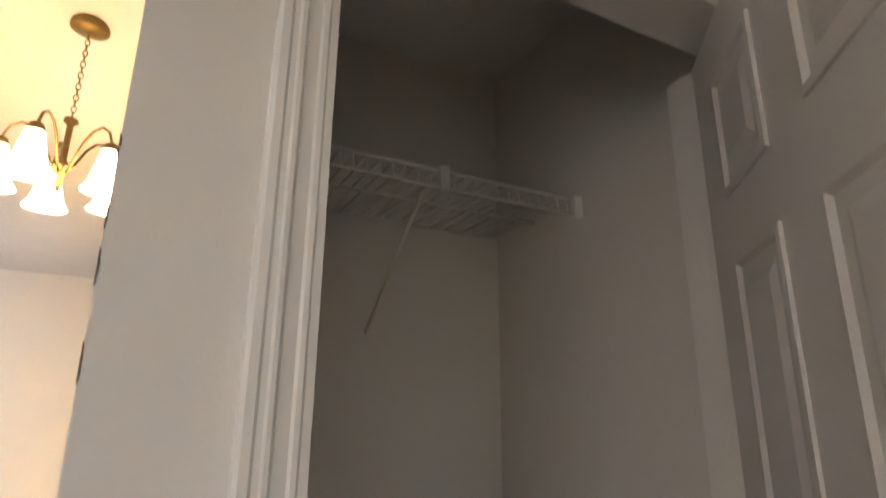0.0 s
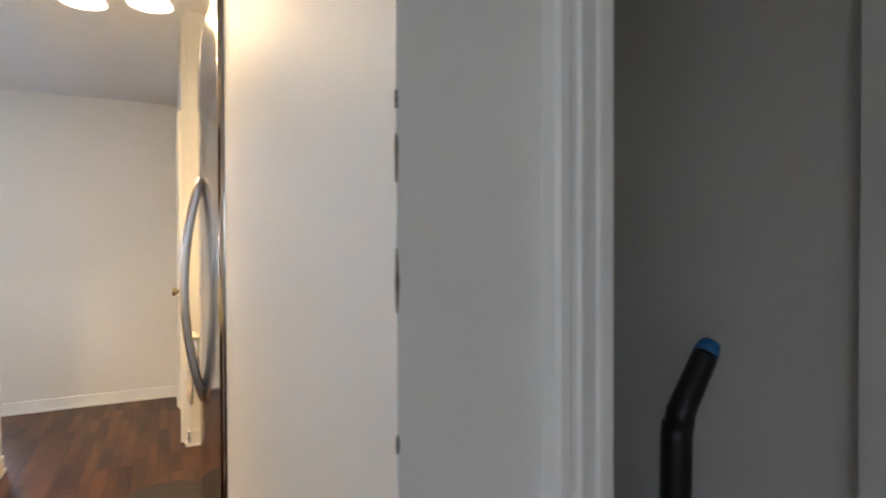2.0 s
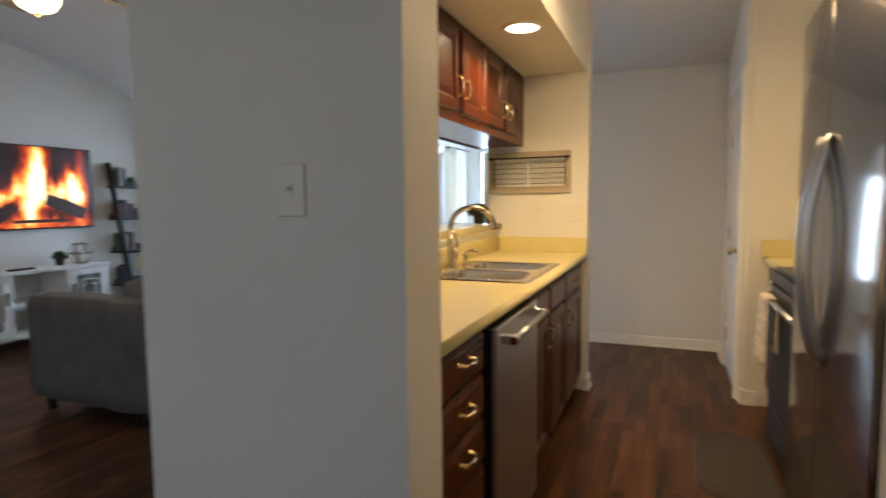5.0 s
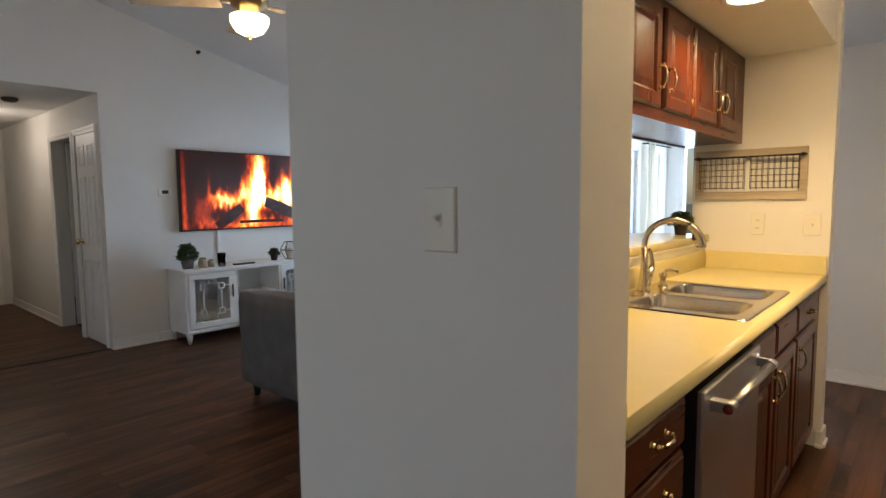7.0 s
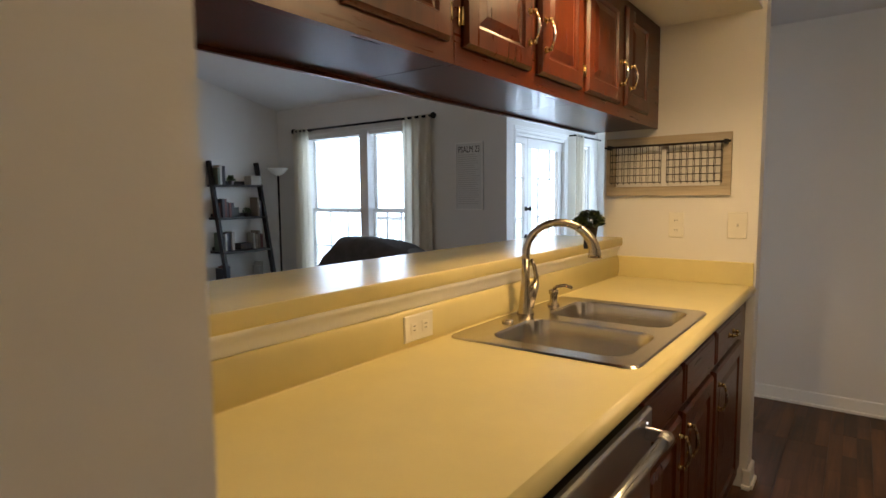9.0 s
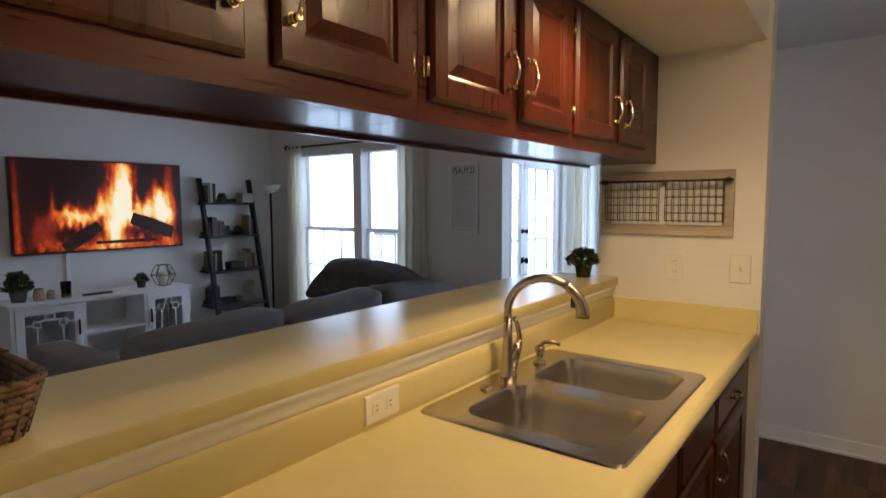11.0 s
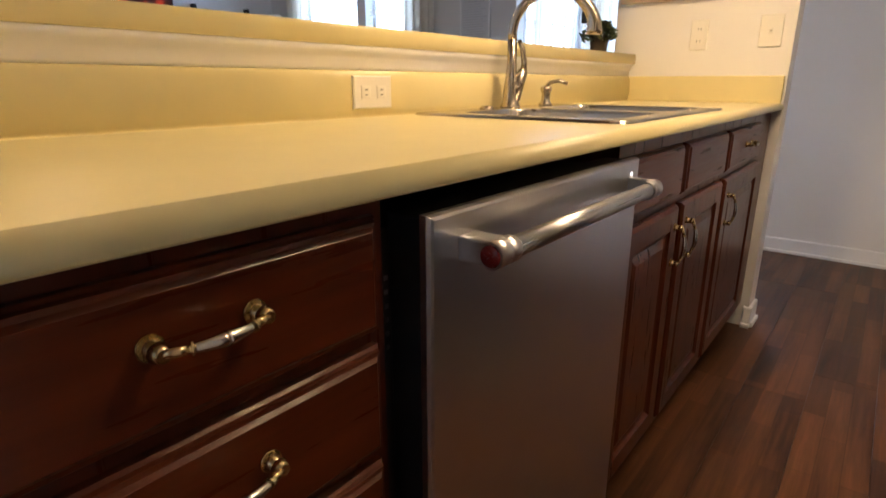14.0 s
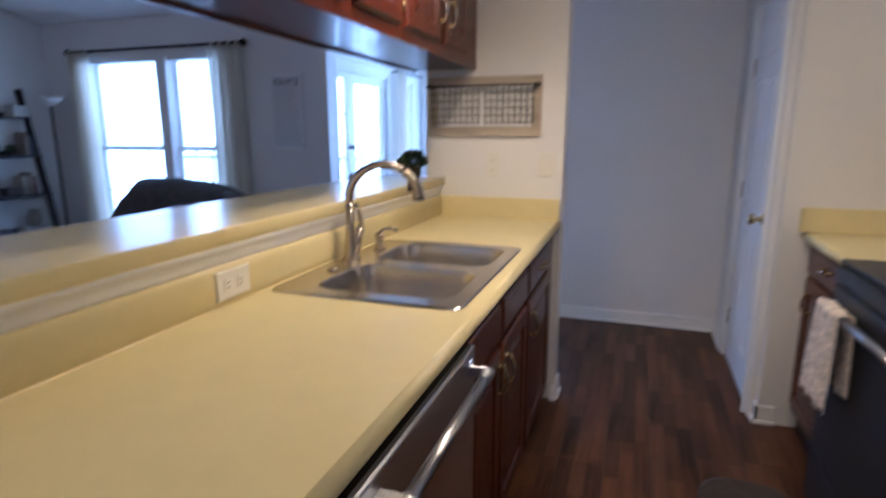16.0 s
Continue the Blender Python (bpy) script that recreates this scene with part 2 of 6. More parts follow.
def tube(bm, pts, r, seg=10, caps=True, r_end=None):
    """A round bar along a line of points."""
    pts = [Vector(p) for p in pts]
    n = len(pts)
    rings, up = [], None
    for i, p in enumerate(pts):
        d = (pts[min(i + 1, n - 1)] - pts[max(i - 1, 0)]).normalized()
        if up is None:
            up = Vector((0, 0, 1)) if abs(d.z) < 0.9 else Vector((1, 0, 0))
        side = d.cross(up).normalized()
        up = side.cross(d).normalized()
        rr = r if r_end is None else r + (r_end - r) * i / (n - 1)
        rings.append([bm.verts.new(p + rr * (math.cos(2 * math.pi * k / seg) * side + math.sin(2 * math.pi * k / seg) * up)) for k in range(seg)])
    for a, b in zip(rings, rings[1:]):
        for k in range(seg):
            bm.faces.new((a[k], a[(k + 1) % seg], b[(k + 1) % seg], b[k])).smooth = True
    if caps:
        bm.faces.new(rings[0][::-1])
        bm.faces.new(rings[-1])
    return bm


def lathe(bm, prof, at, seg=20, axis="z", close=True):
    """Turns a profile of (radius, height) about an axis through 'at'."""
    at = Vector(at)
    rings = []
    for r, h in prof:
        ring = []
        for k in range(seg):
            c, s = math.cos(2 * math.pi * k / seg) * r, math.sin(2 * math.pi * k / seg) * r
            v = {"z": (c, s, h), "x": (h, c, s), "y": (s, h, c)}[axis]
            ring.append(bm.verts.new(at + Vector(v)))
        rings.append(ring)
    for a, b in zip(rings, rings[1:]):
        for k in range(seg):
            bm.faces.new((a[k], a[(k + 1) % seg], b[(k + 1) % seg], b[k])).smooth = True
    if close:
        if prof[0][0] > 1e-5:
            bm.faces.new(rings[0][::-1])
        if prof[-1][0] > 1e-5:
            bm.faces.new(rings[-1])
    return bm


FACES = {"+x": lambda u, v, w: (w, u, v), "-x": lambda u, v, w: (-w, u, v), "+y": lambda u, v, w: (u, w, v), "-y": lambda u, v, w: (u, -w, v), "+z": lambda u, v, w: (u, v, w), "-z": lambda u, v, w: (u, v, -w)}


def slab(bm, face, u0, u1, v0, v1, w, rings):
    """A plate on the plane at w (signed along the face's outward way), whose front is a stack of (inset, height) rings."""
    put = FACES[face]
    loops = []
    for ins, h in [(0, 0)] + list(rings):
        loops.append([bm.verts.new(put(u, v, w + h)) for u, v in ((u0 + ins, v0 + ins), (u1 - ins, v0 + ins), (u1 - ins, v1 - ins), (u0 + ins, v1 - ins))])
    bm.faces.new(loops[0])
    for a, b in zip(loops, loops[1:]):
        for k in range(4):
            bm.faces.new((a[k], a[(k + 1) % 4], b[(k + 1) % 4], b[k]))
    bm.faces.new(loops[-1])
    return bm


ORIGIN = {}


def finish(name, bm, material, smooth=False):
    bmesh.ops.remove_doubles(bm, verts=bm.verts, dist=1e-6)
    bmesh.ops.recalc_face_normals(bm, faces=bm.faces)
    me = bpy.data.meshes.new(name)
    bm.to_mesh(me)
    bm.free()
    me.materials.append(material)
    if smooth:
        for p in me.polygons:
            p.use_smooth = True
    return me


def part(name, bm, material, parent, label="", smooth=False):
    """One mesh under a thing or under a part; the shape is given in world metres."""
    o = ORIGIN[parent]
    bmesh.ops.translate(bm, verts=bm.verts, vec=-o)
    ob = new(name, finish(name, bm, material, smooth))
    ob.parent = parent
    ORIGIN[ob] = o
    return tagged(ob, label)


def thing(name, at, label, category, group=""):
    ob = new(name)
    ob.location = at
    ob.empty_display_size = 0.05
    ORIGIN[ob] = Vector(at)
    return tagged(ob, label, category, group)


def solid(name, bm, material, label="", category="", group="", kind="", smooth=False, at=None):
    """A thing that is one mesh."""
    o = Vector(at) if at else Vector((0, 0, 0))
    bmesh.ops.translate(bm, verts=bm.verts, vec=-o)
    ob = new(name, finish(name, bm, material, smooth))
    ob.location = o
    ORIGIN[ob] = o
    return tagged(ob, label, category, group, kind)


def room(name, rows, material, label, category="wall"):
    return solid(name, boxes(*rows), material, label, category, kind="structure")


# ---- the shell of the place ----
RIDGE = -2.6


def roof_z(y):
    return 2.305 + 0.237 * (1.41 - y) if y >= RIDGE else 2.305 + 0.237 * (1.41 - RIDGE) - 0.237 * (RIDGE - y)


def tall(bm, x0, y0, z0, x1, y1):
    """A wall piece whose top follows the sloping ceiling."""
    cuts = [y0] + ([RIDGE] if y0 < RIDGE < y1 else []) + [y1]
    for a, b in zip(cuts, cuts[1:]):
        box(bm, x0, a, z0, x1, b, 9)
    for v in bm.verts:
        if v.co.z > 8:
            v.co.z = roof_z(v.co.y) + 0.03
    return bm


def tall_wall(name, talls, label, rows=()):
    bm = bmesh.new()
    for r in talls:
        tall(bm, *r)
    for r in rows:
        box(bm, *r)
    return solid(name, bm, WALL, label, "wall", kind="structure")


TVX, WINY = -4.48, 1.41
tall_wall("wall_tv", [(-4.6, -1.70, 0, TVX, 1.53), (-4.6, -3.1, 2.265, TVX, -1.70), (-4.6, -5.2, 0, TVX, -3.1)], "white painted living room wall behind the television")
tall_wall("wall_window", [(TVX, WINY, 2.0, -1.44, 1.53), (-1.44, WINY, 1.96, 0.25, 1.53)], "white painted wall with a wide window and a poster",
          [(TVX, WINY, 0, -4.0, 1.53, 2.0), (-4.0, WINY, 0, -2.46, 1.53, 0.35), (-2.46, WINY, 0, -1.44, 1.53, 2.0)])
tall_wall("wall_hall_end", [(0.25, 1.325, 0, 1.62, 1.53)], "plain white wall at the end of the galley")
tall_wall("wall_pantry_door", [(1.5, 0.12, 1.98, 1.62, 0.92), (1.5, 0.92, 0, 1.62, 1.325)], "white wall with a white door in it", [(1.5, 0.12, 0, 1.62, 0.22, 1.98)])
tall_wall("wall_stove_end", [(1.53, 0.075, 0, 2.4, 0.12)], "white wall at the end of the stove counter")
tall_wall("wall_stove", [(2.28, -2.17, 0, 2.4, 0.075)], "white wall behind the fridge and stove")
tall_wall("wall_closet_side", [(1.534, -3.30, 0, 1.63, -2.215)], "white wall with a chipped corner beside the fridge")
tall_wall("wall_closet_front", [(1.63, -3.30, 2.03, 2.47, -3.20), (2.47, -3.30, 0, 2.72, -3.09)], "white wall with a narrow closet doorway", [(1.63, -3.30, 0, 1.693, -3.20, 2.03)])
tall_wall("wall_closet_back", [(1.63, -2.33, 0, 2.54, -2.17), (2.54, -3.09, 0, 2.72, -2.17)], "plain inside walls of the closet")
# the two openings are made for the added fill lamps outside
tall_wall("wall_entry", [(2.62, -5.2, 0, 2.72, -3.30), (-4.6, -5.3, 0, -2.3, -5.2), (-2.3, -5.3, 2.1, 0.0, -5.2), (0.0, -5.3, 0, 0.4, -5.2), (0.4, -5.3, 2.1, 1.5, -5.2), (1.5, -5.3, 0, 2.72, -5.2)], "plain white wall of the entry", [(-2.3, -5.3, 0, 0.0, -5.2, 0.7), (0.4, -5.3, 0, 1.5, -5.2, 0.7)])
tall_wall("wall_stub", [(-0.125, -2.685, 0, 0.605, -2.505)], "white end wall of the kitchen with a light switch")
tall_wall("wall_kitchen_end", [(-0.07, 0, 0, 0.605, 0.12)], "cream white wall at the end of the sink counter")
tall_wall("soffit", [(-0.125, -2.505, 2.066, 0.589, 0.0)], "white soffit above the upper kitchen cabinets")
room("wall_half", [(-0.125, -2.505, 0, 0, 0, 1.062)], WALL, "half-height wall under the breakfast ledge")
room("wall_hall_side", [(-8.1, -1.70, 0, -5.95, -1.58, 2.265), (-5.95, -1.70, 1.95, -5.30, -1.58, 2.265), (-5.30, -1.70, 0, -5.20, -1.58, 2.265), (-5.20, -1.70, 1.95, -4.60, -1.58, 2.265)], WALL, "white side wall of the hall with two doors")
room("wall_hall_far", [(-8.2, -3.1, 0, -8.1, -2.62, 2.265), (-8.2, -2.62, 1.95, -8.1, -1.86, 2.265), (-8.2, -1.86, 0, -8.1, -1.58, 2.265), (-8.1, -3.1, 0, -4.6, -3.0, 2.265)], WALL, "white end wall of the hall with a doorway")
room("wall_bedroom", [(-10.6, -3.1, 0, -10.5, -0.2, 2.4), (-10.6, -3.2, 0, -8.2, -3.1, 2.4), (-10.6, -0.3, 0, -8.2, -0.2, 2.4)], TEAL, "teal painted wall of a far room")
room("wall_side_room", [(-8.1, 0.0, 0, -4.6, 0.1, 2.3), (-8.2, -1.58, 0, -8.1, 0.1, 2.3)], WALL, "plain wall of a side room off the hall")
room("wall_nook_side", [(-1.56, 1.53, 0, -1.46, 1.57, 2.3), (-1.56, 1.57, 1.86, -1.46, 2.63, 2.3), (-1.56, 2.63, 0, -1.46, 2.98, 2.3), (-1.56, 2.98, 0, -1.46, 3.3, 0.5), (-1.56, 2.98, 1.86, -1.46, 3.3, 2.3), (-1.56, 3.3, 0, -1.46, 3.5, 2.3)], WALL, "bright white nook wall with glazed doors")
room("wall_nook_far", [(-1.56, 3.5, 0, -1.3, 3.6, 2.3), (-1.3, 3.5, 0, 0.45, 3.6, 0.45), (-1.3, 3.5, 1.95, 0.45, 3.6, 2.3), (0.45, 3.5, 0, 0.7, 3.6, 2.3), (0.6, 1.53, 0, 0.7, 3.5, 2.3)], WALL, "plain white far walls of the nook")

bm = bmesh.new()
for a, b in ((RIDGE, 1.53), (-5.3, RIDGE)):
    box(bm, -4.6, a, 0, 2.72, b, 1)
for v in bm.verts:
    v.co.z = roof_z(v.co.y) + (0.12 if v.co.z > 0.5 else 0)
solid("ceiling", bm, CEIL, "white vaulted ceiling with a light texture", "ceiling", kind="structure")
room("ceiling_hall", [(-8.2, -3.1, 2.265, -4.605, -1.58, 2.34)], CEIL, "flat white hall ceiling", "ceiling")
room("ceiling_nook", [(-1.56, 1.535, 2.3, 0.7, 3.6, 2.38)], CEIL, "flat white nook ceiling", "ceiling")
room("ceiling_side_room", [(-8.2, -1.575, 2.3, -4.61, 0.1, 2.38), (-10.6, -3.2, 2.4, -8.21, -0.2, 2.46)], CEIL, "plain white ceiling of the far rooms", "ceiling")
room("ceiling_closet", [(1.63, -3.2, 2.48, 2.54, -2.33, 2.55)], CEIL, "plain closet ceiling", "ceiling")

floor = room("floor", [(-10.6, -5.3, -0.12, 2.72, 1.53, -0.012), (-1.56, 1.53, -0.12, 0.7, 3.6, -0.012)], GROUT, "dark brown wood-look plank floor", "floor")
ground = room("ground", [(-400, -400, -3.2, 400, 400, -3.0)], GRASS, "dull grass seen beyond the balcony", "ground")


def base(name, segs, h=0.088, t=0.013):
    """Baseboard runs: (face, from, to, plane)."""
    bm = bmesh.new()
    for face, a, b, w in segs:
        slab(bm, face, a, b, 0.0, h, w, [(0, t - 0.004), (0.004, t)])
    for face, a, b, w in segs:
        slab(bm, face, a, b, 0.0, 0.018, w + t, [(0, 0.009), (0.004, 0.011)])
    return solid(name, bm, TRIM, "white painted baseboard with a shoe moulding", "baseboard", kind="structure")


base("baseboard", [("-y", 0.25, 1.5, -1.325), ("-x", 0.99, 1.325, -1.5), ("-x", 0.062, 0.15, -1.53), ("-y", 1.517, 1.6, -0.075),
                   ("+x", 0.0, 0.12, 0.605), ("-y", 0.585, 0.618, 0.0), ("+x", -1.70, -1.30, TVX), ("+x", -1.30, 1.41, TVX), ("-y", TVX, -1.44, -WINY),
                   ("-y", -8.1, -5.98, 1.70), ("-y", -0.125, 0.605, 2.685), ("+x", -2.685, -2.505, 0.605), ("-x", -2.685, 0.0, 0.125),
                   ("-x", -3.30, -2.22, -1.534), ("-y", 1.52, 1.645, 3.30), ("+x", -5.2, -3.1, TVX), ("+y", -0.07, 0.605, 0.12)])
room("transition_strip", [(-4.56, -3.0, -0.002, -4.51, -1.705, 0.006)], BLACKWOOD, "dark strip between hall and living room floors", "trim")


def casing(name, face, u0, u1, top, w, width=0.06, label="white moulded door casing"):
    """Mitred boards of ogee section round a doorway, thickest at the outer edge."""
    put = FACES[face]
    k = width / 0.06
    prof = [(0.060, 0.0), (0.060, 0.014), (0.0565, 0.017), (0.049, 0.017), (0.046, 0.0145), (0.041, 0.0142), (0.0385, 0.0165), (0.0345, 0.016), (0.031, 0.011), (0.019, 0.009), (0.016, 0.0105), (0.0115, 0.0105), (0.009, 0.008), (0.001, 0.0072), (0.0, 0.0)]
    bm = bmesh.new()
    runs = []
    for d, h in prof:
        d *= k
        runs.append([bm.verts.new(put(u, v, w + h)) for u, v in ((u0 - d, 0), (u0 - d, top + d), (u1 + d, top + d), (u1 + d, 0))])
    for a, b in zip(runs, runs[1:]):
        for j in range(3):
            bm.faces.new((a[j], a[j + 1], b[j + 1], b[j]))
    for j in (0, 3):
        bm.faces.new([r[j] for r in runs])
    return solid(name, bm, TRIM, label, "trim", kind="structure")


casing("trim_closet", "-y", 1.703, 2.458, 2.02, 3.30)
room("trim_closet_jamb", [(1.693, -3.30, 0, 1.703, -3.20, 2.03), (2.458, -3.30, 0, 2.4705, -3.09, 2.0295), (1.703, -3.30, 2.02, 2.458, -3.20, 2.03)], TRIM, "white closet door jamb", "trim")
casing("trim_pantry", "-x", 0.22, 0.92, 1.98, -1.5)
casing("trim_hall_one", "-y", -5.18, -4.62, 1.95, 1.70)
casing("trim_hall_two", "-y", -5.95, -5.30, 1.95, 1.70)
casing("trim_hall_far", "+x", -2.62, -1.86, 1.95, -8.1)


def six_panel(parent_name, label, face, u0, u1, z0, z1, w, thick=0.035, knob=None, knob_mat=None, hinges=(), flip=1):
    """A moulded six-panel door with knob and hinges, closed or open in the plane given."""
    put = FACES[face]
    th = thing(parent_name, put((u0 + u1) / 2, z0, w), label, "door")
    bm = bmesh.new()
    slab(bm, face, u0, u1, z0, z1, w, [(0, thick - 0.002), (0.002, thick)])
    part("leaf", bm, DOORW, th)
    W, H = u1 - u0, z1 - z0
    st = 0.16 * W
    pw = (W - 3 * st) / 2
    for r0, r1 in ((0.10, 0.40), (0.47, 0.80), (0.85, 0.95)):
        for c in (0, 1):
            a = u0 + st + c * (pw + st)
            bm = bmesh.new()
            slab(bm, face, a, a + pw, z0 + r0 * H, z0 + r1 * H, w + thick - 0.001, [(0.0, 0.006), (0.010, 0.007), (0.022, -0.003), (0.036, 0.001), (0.052, 0.006)])
            part("panel", bm, DOORW, th)
    if knob:
        u, z = knob
        x, y, zz = put(u, z, w + thick)
        ax = face[1]
        s = 1 if face[0] == "+" else -1
        bm = bmesh.new()
        lathe(bm, [(0.028, 0), (0.028, 0.005 * s), (0.011, 0.012 * s), (0.011, 0.03 * s), (0.024, 0.038 * s), (0.028, 0.05 * s), (0.02, 0.062 * s), (0.0, 0.065 * s)], (x, y, zz), 16, ax)
        part("knob", bm, knob_mat or BRASS, th, "round brass knob")
    for u, z in hinges:
        bm = bmesh.new()
        slab(bm, face, u - 0.014, u + 0.014, z - 0.045, z + 0.045, w + thick - 0.004, [(0, 0.008), (0.002, 0.009)])
        part("hinge", bm, OLDBRASS, th)
    return th


six_panel("pantry_door", "closed white six-panel door with a brass knob", "-x", 0.222, 0.918, 0.008, 1.978, -1.55, 0.045, (0.285, 0.92), BRASS, [(0.915, 1.66), (0.915, 1.0), (0.915, 0.25)])
six_panel("hall_door", "closed white six-panel hall door with a brass knob", "-y", -5.178, -4.622, 0.008, 1.948, 1.66, 0.035, (-5.11, 0.95), BRASS, [(-4.63, 1.62), (-4.63, 1.0), (-4.63, 0.3)])
cd = six_panel("closet_door", "white six-panel closet door standing wide open", "-x", -4.032, -3.322, 0.01, 2.005, -2.36, 0.03, (-3.97, 0.92), BRASS)

hinge = Vector((2.345, -3.322, 0.01))
swing = Matrix.Translation((2.43, -3.19, 0.01)) @ Matrix.Rotation(radians(-40), 4, "Z") @ Matrix.Translation(-hinge)
cd.matrix_world = swing @ Matrix.Translation(ORIGIN[cd])

# chips along the worn corner of the closet wall
CHIP = paint("bare_chipped_edge", (0.17, 0.155, 0.14), 0.9, 0, 0.5, 60, 0.4, 300)
rc_ = random.Random(14)
z = 0.62
while z < 1.62:
    h = rc_.choice((0.012, 0.02, 0.03, 0.04))
    bm = bmesh.new()
    k = 9
    loops = []
    for j in range(k):
        t = math.sin(math.pi * j / (k - 1)) ** 0.5 * (0.5 + 0.8 * rc_.random())
        zz = z + h * j / (k - 1)
        loops.append([bm.verts.new(p) for p in ((1.5332, -3.3004 + 0.002 * t, zz), (1.5334, -3.3006, zz), (1.534 + 0.0012 * t, -3.3006, zz))])
    for a, b in zip(loops, loops[1:]):
        for j in (0, 1):
            bm.faces.new((a[j], a[j + 1], b[j + 1], b[j]))
    solid("paint_chip", bm, CHIP, "dark chip in the paint of the wall corner", "paint chip", "chips of the closet wall corner")
    z += h + rc_.choice((0.015, 0.04, 0.075))


# ---- kitchen: sink counter ----
CTOP = 0.912
SX0, SX1, SY0, SY1 = 0.033, 0.556, -1.457, -0.708
counter = thing("sink_counter", (0.3, -1.25, 0.86), "cream laminate worktop with a rounded front edge and low backsplash", "worktop")


def bullnose(bm, y0, y1, x0, x1, z0, z1, r):
    """A slab along y whose front (x1) edge is rounded."""
    prof = [(x0, z0), (x1 - r * 0.6, z0)] + [(x1 - r + r * math.cos(radians(a)), (z0 + z1) / 2 + (z1 - z0) / 2 * math.sin(radians(a))) for a in range(-75, 91, 15)] + [(x0, z1)]
    ends = [[bm.verts.new((x, y, z)) for x, z in prof] for y in (y0, y1)]
    n = len(prof)
    for k in range(n):
        f = bm.faces.new((ends[0][k], ends[0][(k + 1) % n], ends[1][(k + 1) % n], ends[1][k]))
        f.smooth = 2 <= k <= n - 3
    bm.faces.new(ends[0])
    bm.faces.new(ends[1][::-1])
    return bm


def waterfall(bm, y0, y1, x0, x1, z0, z1, r):
    """A slab along y whose front rolls over at the top and drops straight to a small lip."""
    prof = [(x0, z0), (x1 - 0.003, z0), (x1 - 0.0006, z0 + 0.0012)] + [(x1 - r + r * math.cos(radians(a)), z1 - r + r * math.sin(radians(a))) for a in range(0, 91, 9)] + [(x0, z1)]
    ends = [[bm.verts.new((x, y, z)) for x, z in prof] for y in (y0, y1)]
    n = len(prof)
    for k in range(n):
        f = bm.faces.new((ends[0][k], ends[0][(k + 1) % n], ends[1][(k + 1) % n], ends[1][k]))
        f.smooth = 3 <= k <= n - 3
    bm.faces.new(ends[0])
    bm.faces.new(ends[1][::-1])
    return bm


bm = bmesh.new()
waterfall(bm, -2.504, -0.001, 0.53, 0.610, 0.8885, CTOP, 0.021)
for r in ((0.001, -2.504, 0.07, -0.001), (0.07, -2.504, 0.53, -1.43), (0.07, -0.735, 0.53, -0.001)):
    box(bm, r[0], r[1], 0.884, r[2], r[3], CTOP)
part("top", bm, LAMI, counter)
bm = bmesh.new()
bullnose(bm, -2.503, -0.021, 0.0005, 0.021, CTOP, 1.012, 0.012)
part("backsplash", bm, LAMI, counter)
bm = boxes((0.0, -0.021, CTOP, 0.598, -0.001, 1.012), bevel=0.003)
part("backsplash", bm, LAMI, counter)
part("backsplash", boxes((0.021, -2.504, CTOP, 0.60, -2.486, 0.95), bevel=0.003), LAMI, counter)

ledge = thing("breakfast_ledge", (-0.17, -1.25, 1.062), "cream laminate breakfast ledge on the half wall", "ledge")
bm = bmesh.new()
bullnose(bm, -2.504, -0.006, -0.36, 0.03, 1.062, 1.102, 0.005)
part("top", bm, LEDGE, ledge)
bm = bmesh.new()
cove = [(0.0005, 1.012), (0.008, 1.013), (0.011, 1.018), (0.0115, 1.026), (0.013, 1.034), (0.017, 1.042), (0.0225, 1.048), (0.025, 1.054), (0.025, 1.0615), (0.0005, 1.0615)]
ends = [[bm.verts.new((x, y, z)) for x, z in cove] for y in (-2.504, -0.022)]
for k in range(len(cove)):
    n = (k + 1) % len(cove)
    bm.faces.new((ends[0][k], ends[0][n], ends[1][n], ends[1][k])).smooth = 0 < k < 8
bm.faces.new(ends[0])
bm.faces.new(ends[1][::-1])
part("moulding", bm, TRIM, ledge, "white wooden moulding under the ledge")


def rounded_rect(x0, y0, x1, y1, r, seg=5):
    pts = []
    for cx, cy, a0 in ((x1 - r, y1 - r, 0), (x0 + r, y1 - r, 90), (x0 + r, y0 + r, 180), (x1 - r, y0 + r, 270)):
        for k in range(seg + 1):
            a = radians(a0 + 90 * k / seg)
            pts.append((cx + r * math.cos(a), cy + r * math.sin(a)))
    return pts


def loft(bm, loops, close_last=True, smooth=True):
    rings = [[bm.verts.new(p) for p in lp] for lp in loops]
    n = len(rings[0])
    for a, b in zip(rings, rings[1:]):
        for k in range(n):
            bm.faces.new((a[k], a[(k + 1) % n], b[(k + 1) % n], b[k])).smooth = smooth
    if close_last:
        bm.faces.new(rings[-1])
    return rings


sink = thing("kitchen_sink", (0.3, -1.08, CTOP), "brushed steel double-bowl sink set into the worktop", "sink")
bowls = [(0.125, -1.405, 0.515, -1.115), (0.125, -1.045, 0.515, -0.755)]
bm = bmesh.new()
outer = [bm.verts.new((x, y, CTOP + 0.006)) for x, y in rounded_rect(SX0, SY0, SX1, SY1, 0.03)]
low = [bm.verts.new((x, y, CTOP + 0.001)) for x, y in rounded_rect(SX0 - 0.004, SY0 - 0.004, SX1 + 0.004, SY1 + 0.004, 0.032)]
n = len(outer)
for k in range(n):
    bm.faces.new((low[k], low[(k + 1) % n], outer[(k + 1) % n], outer[k]))
inner = []
for b in bowls:
    ring = [bm.verts.new((x, y, CTOP + 0.006)) for x, y in rounded_rect(*b, 0.06)]
    inner.append(ring)
edges = []
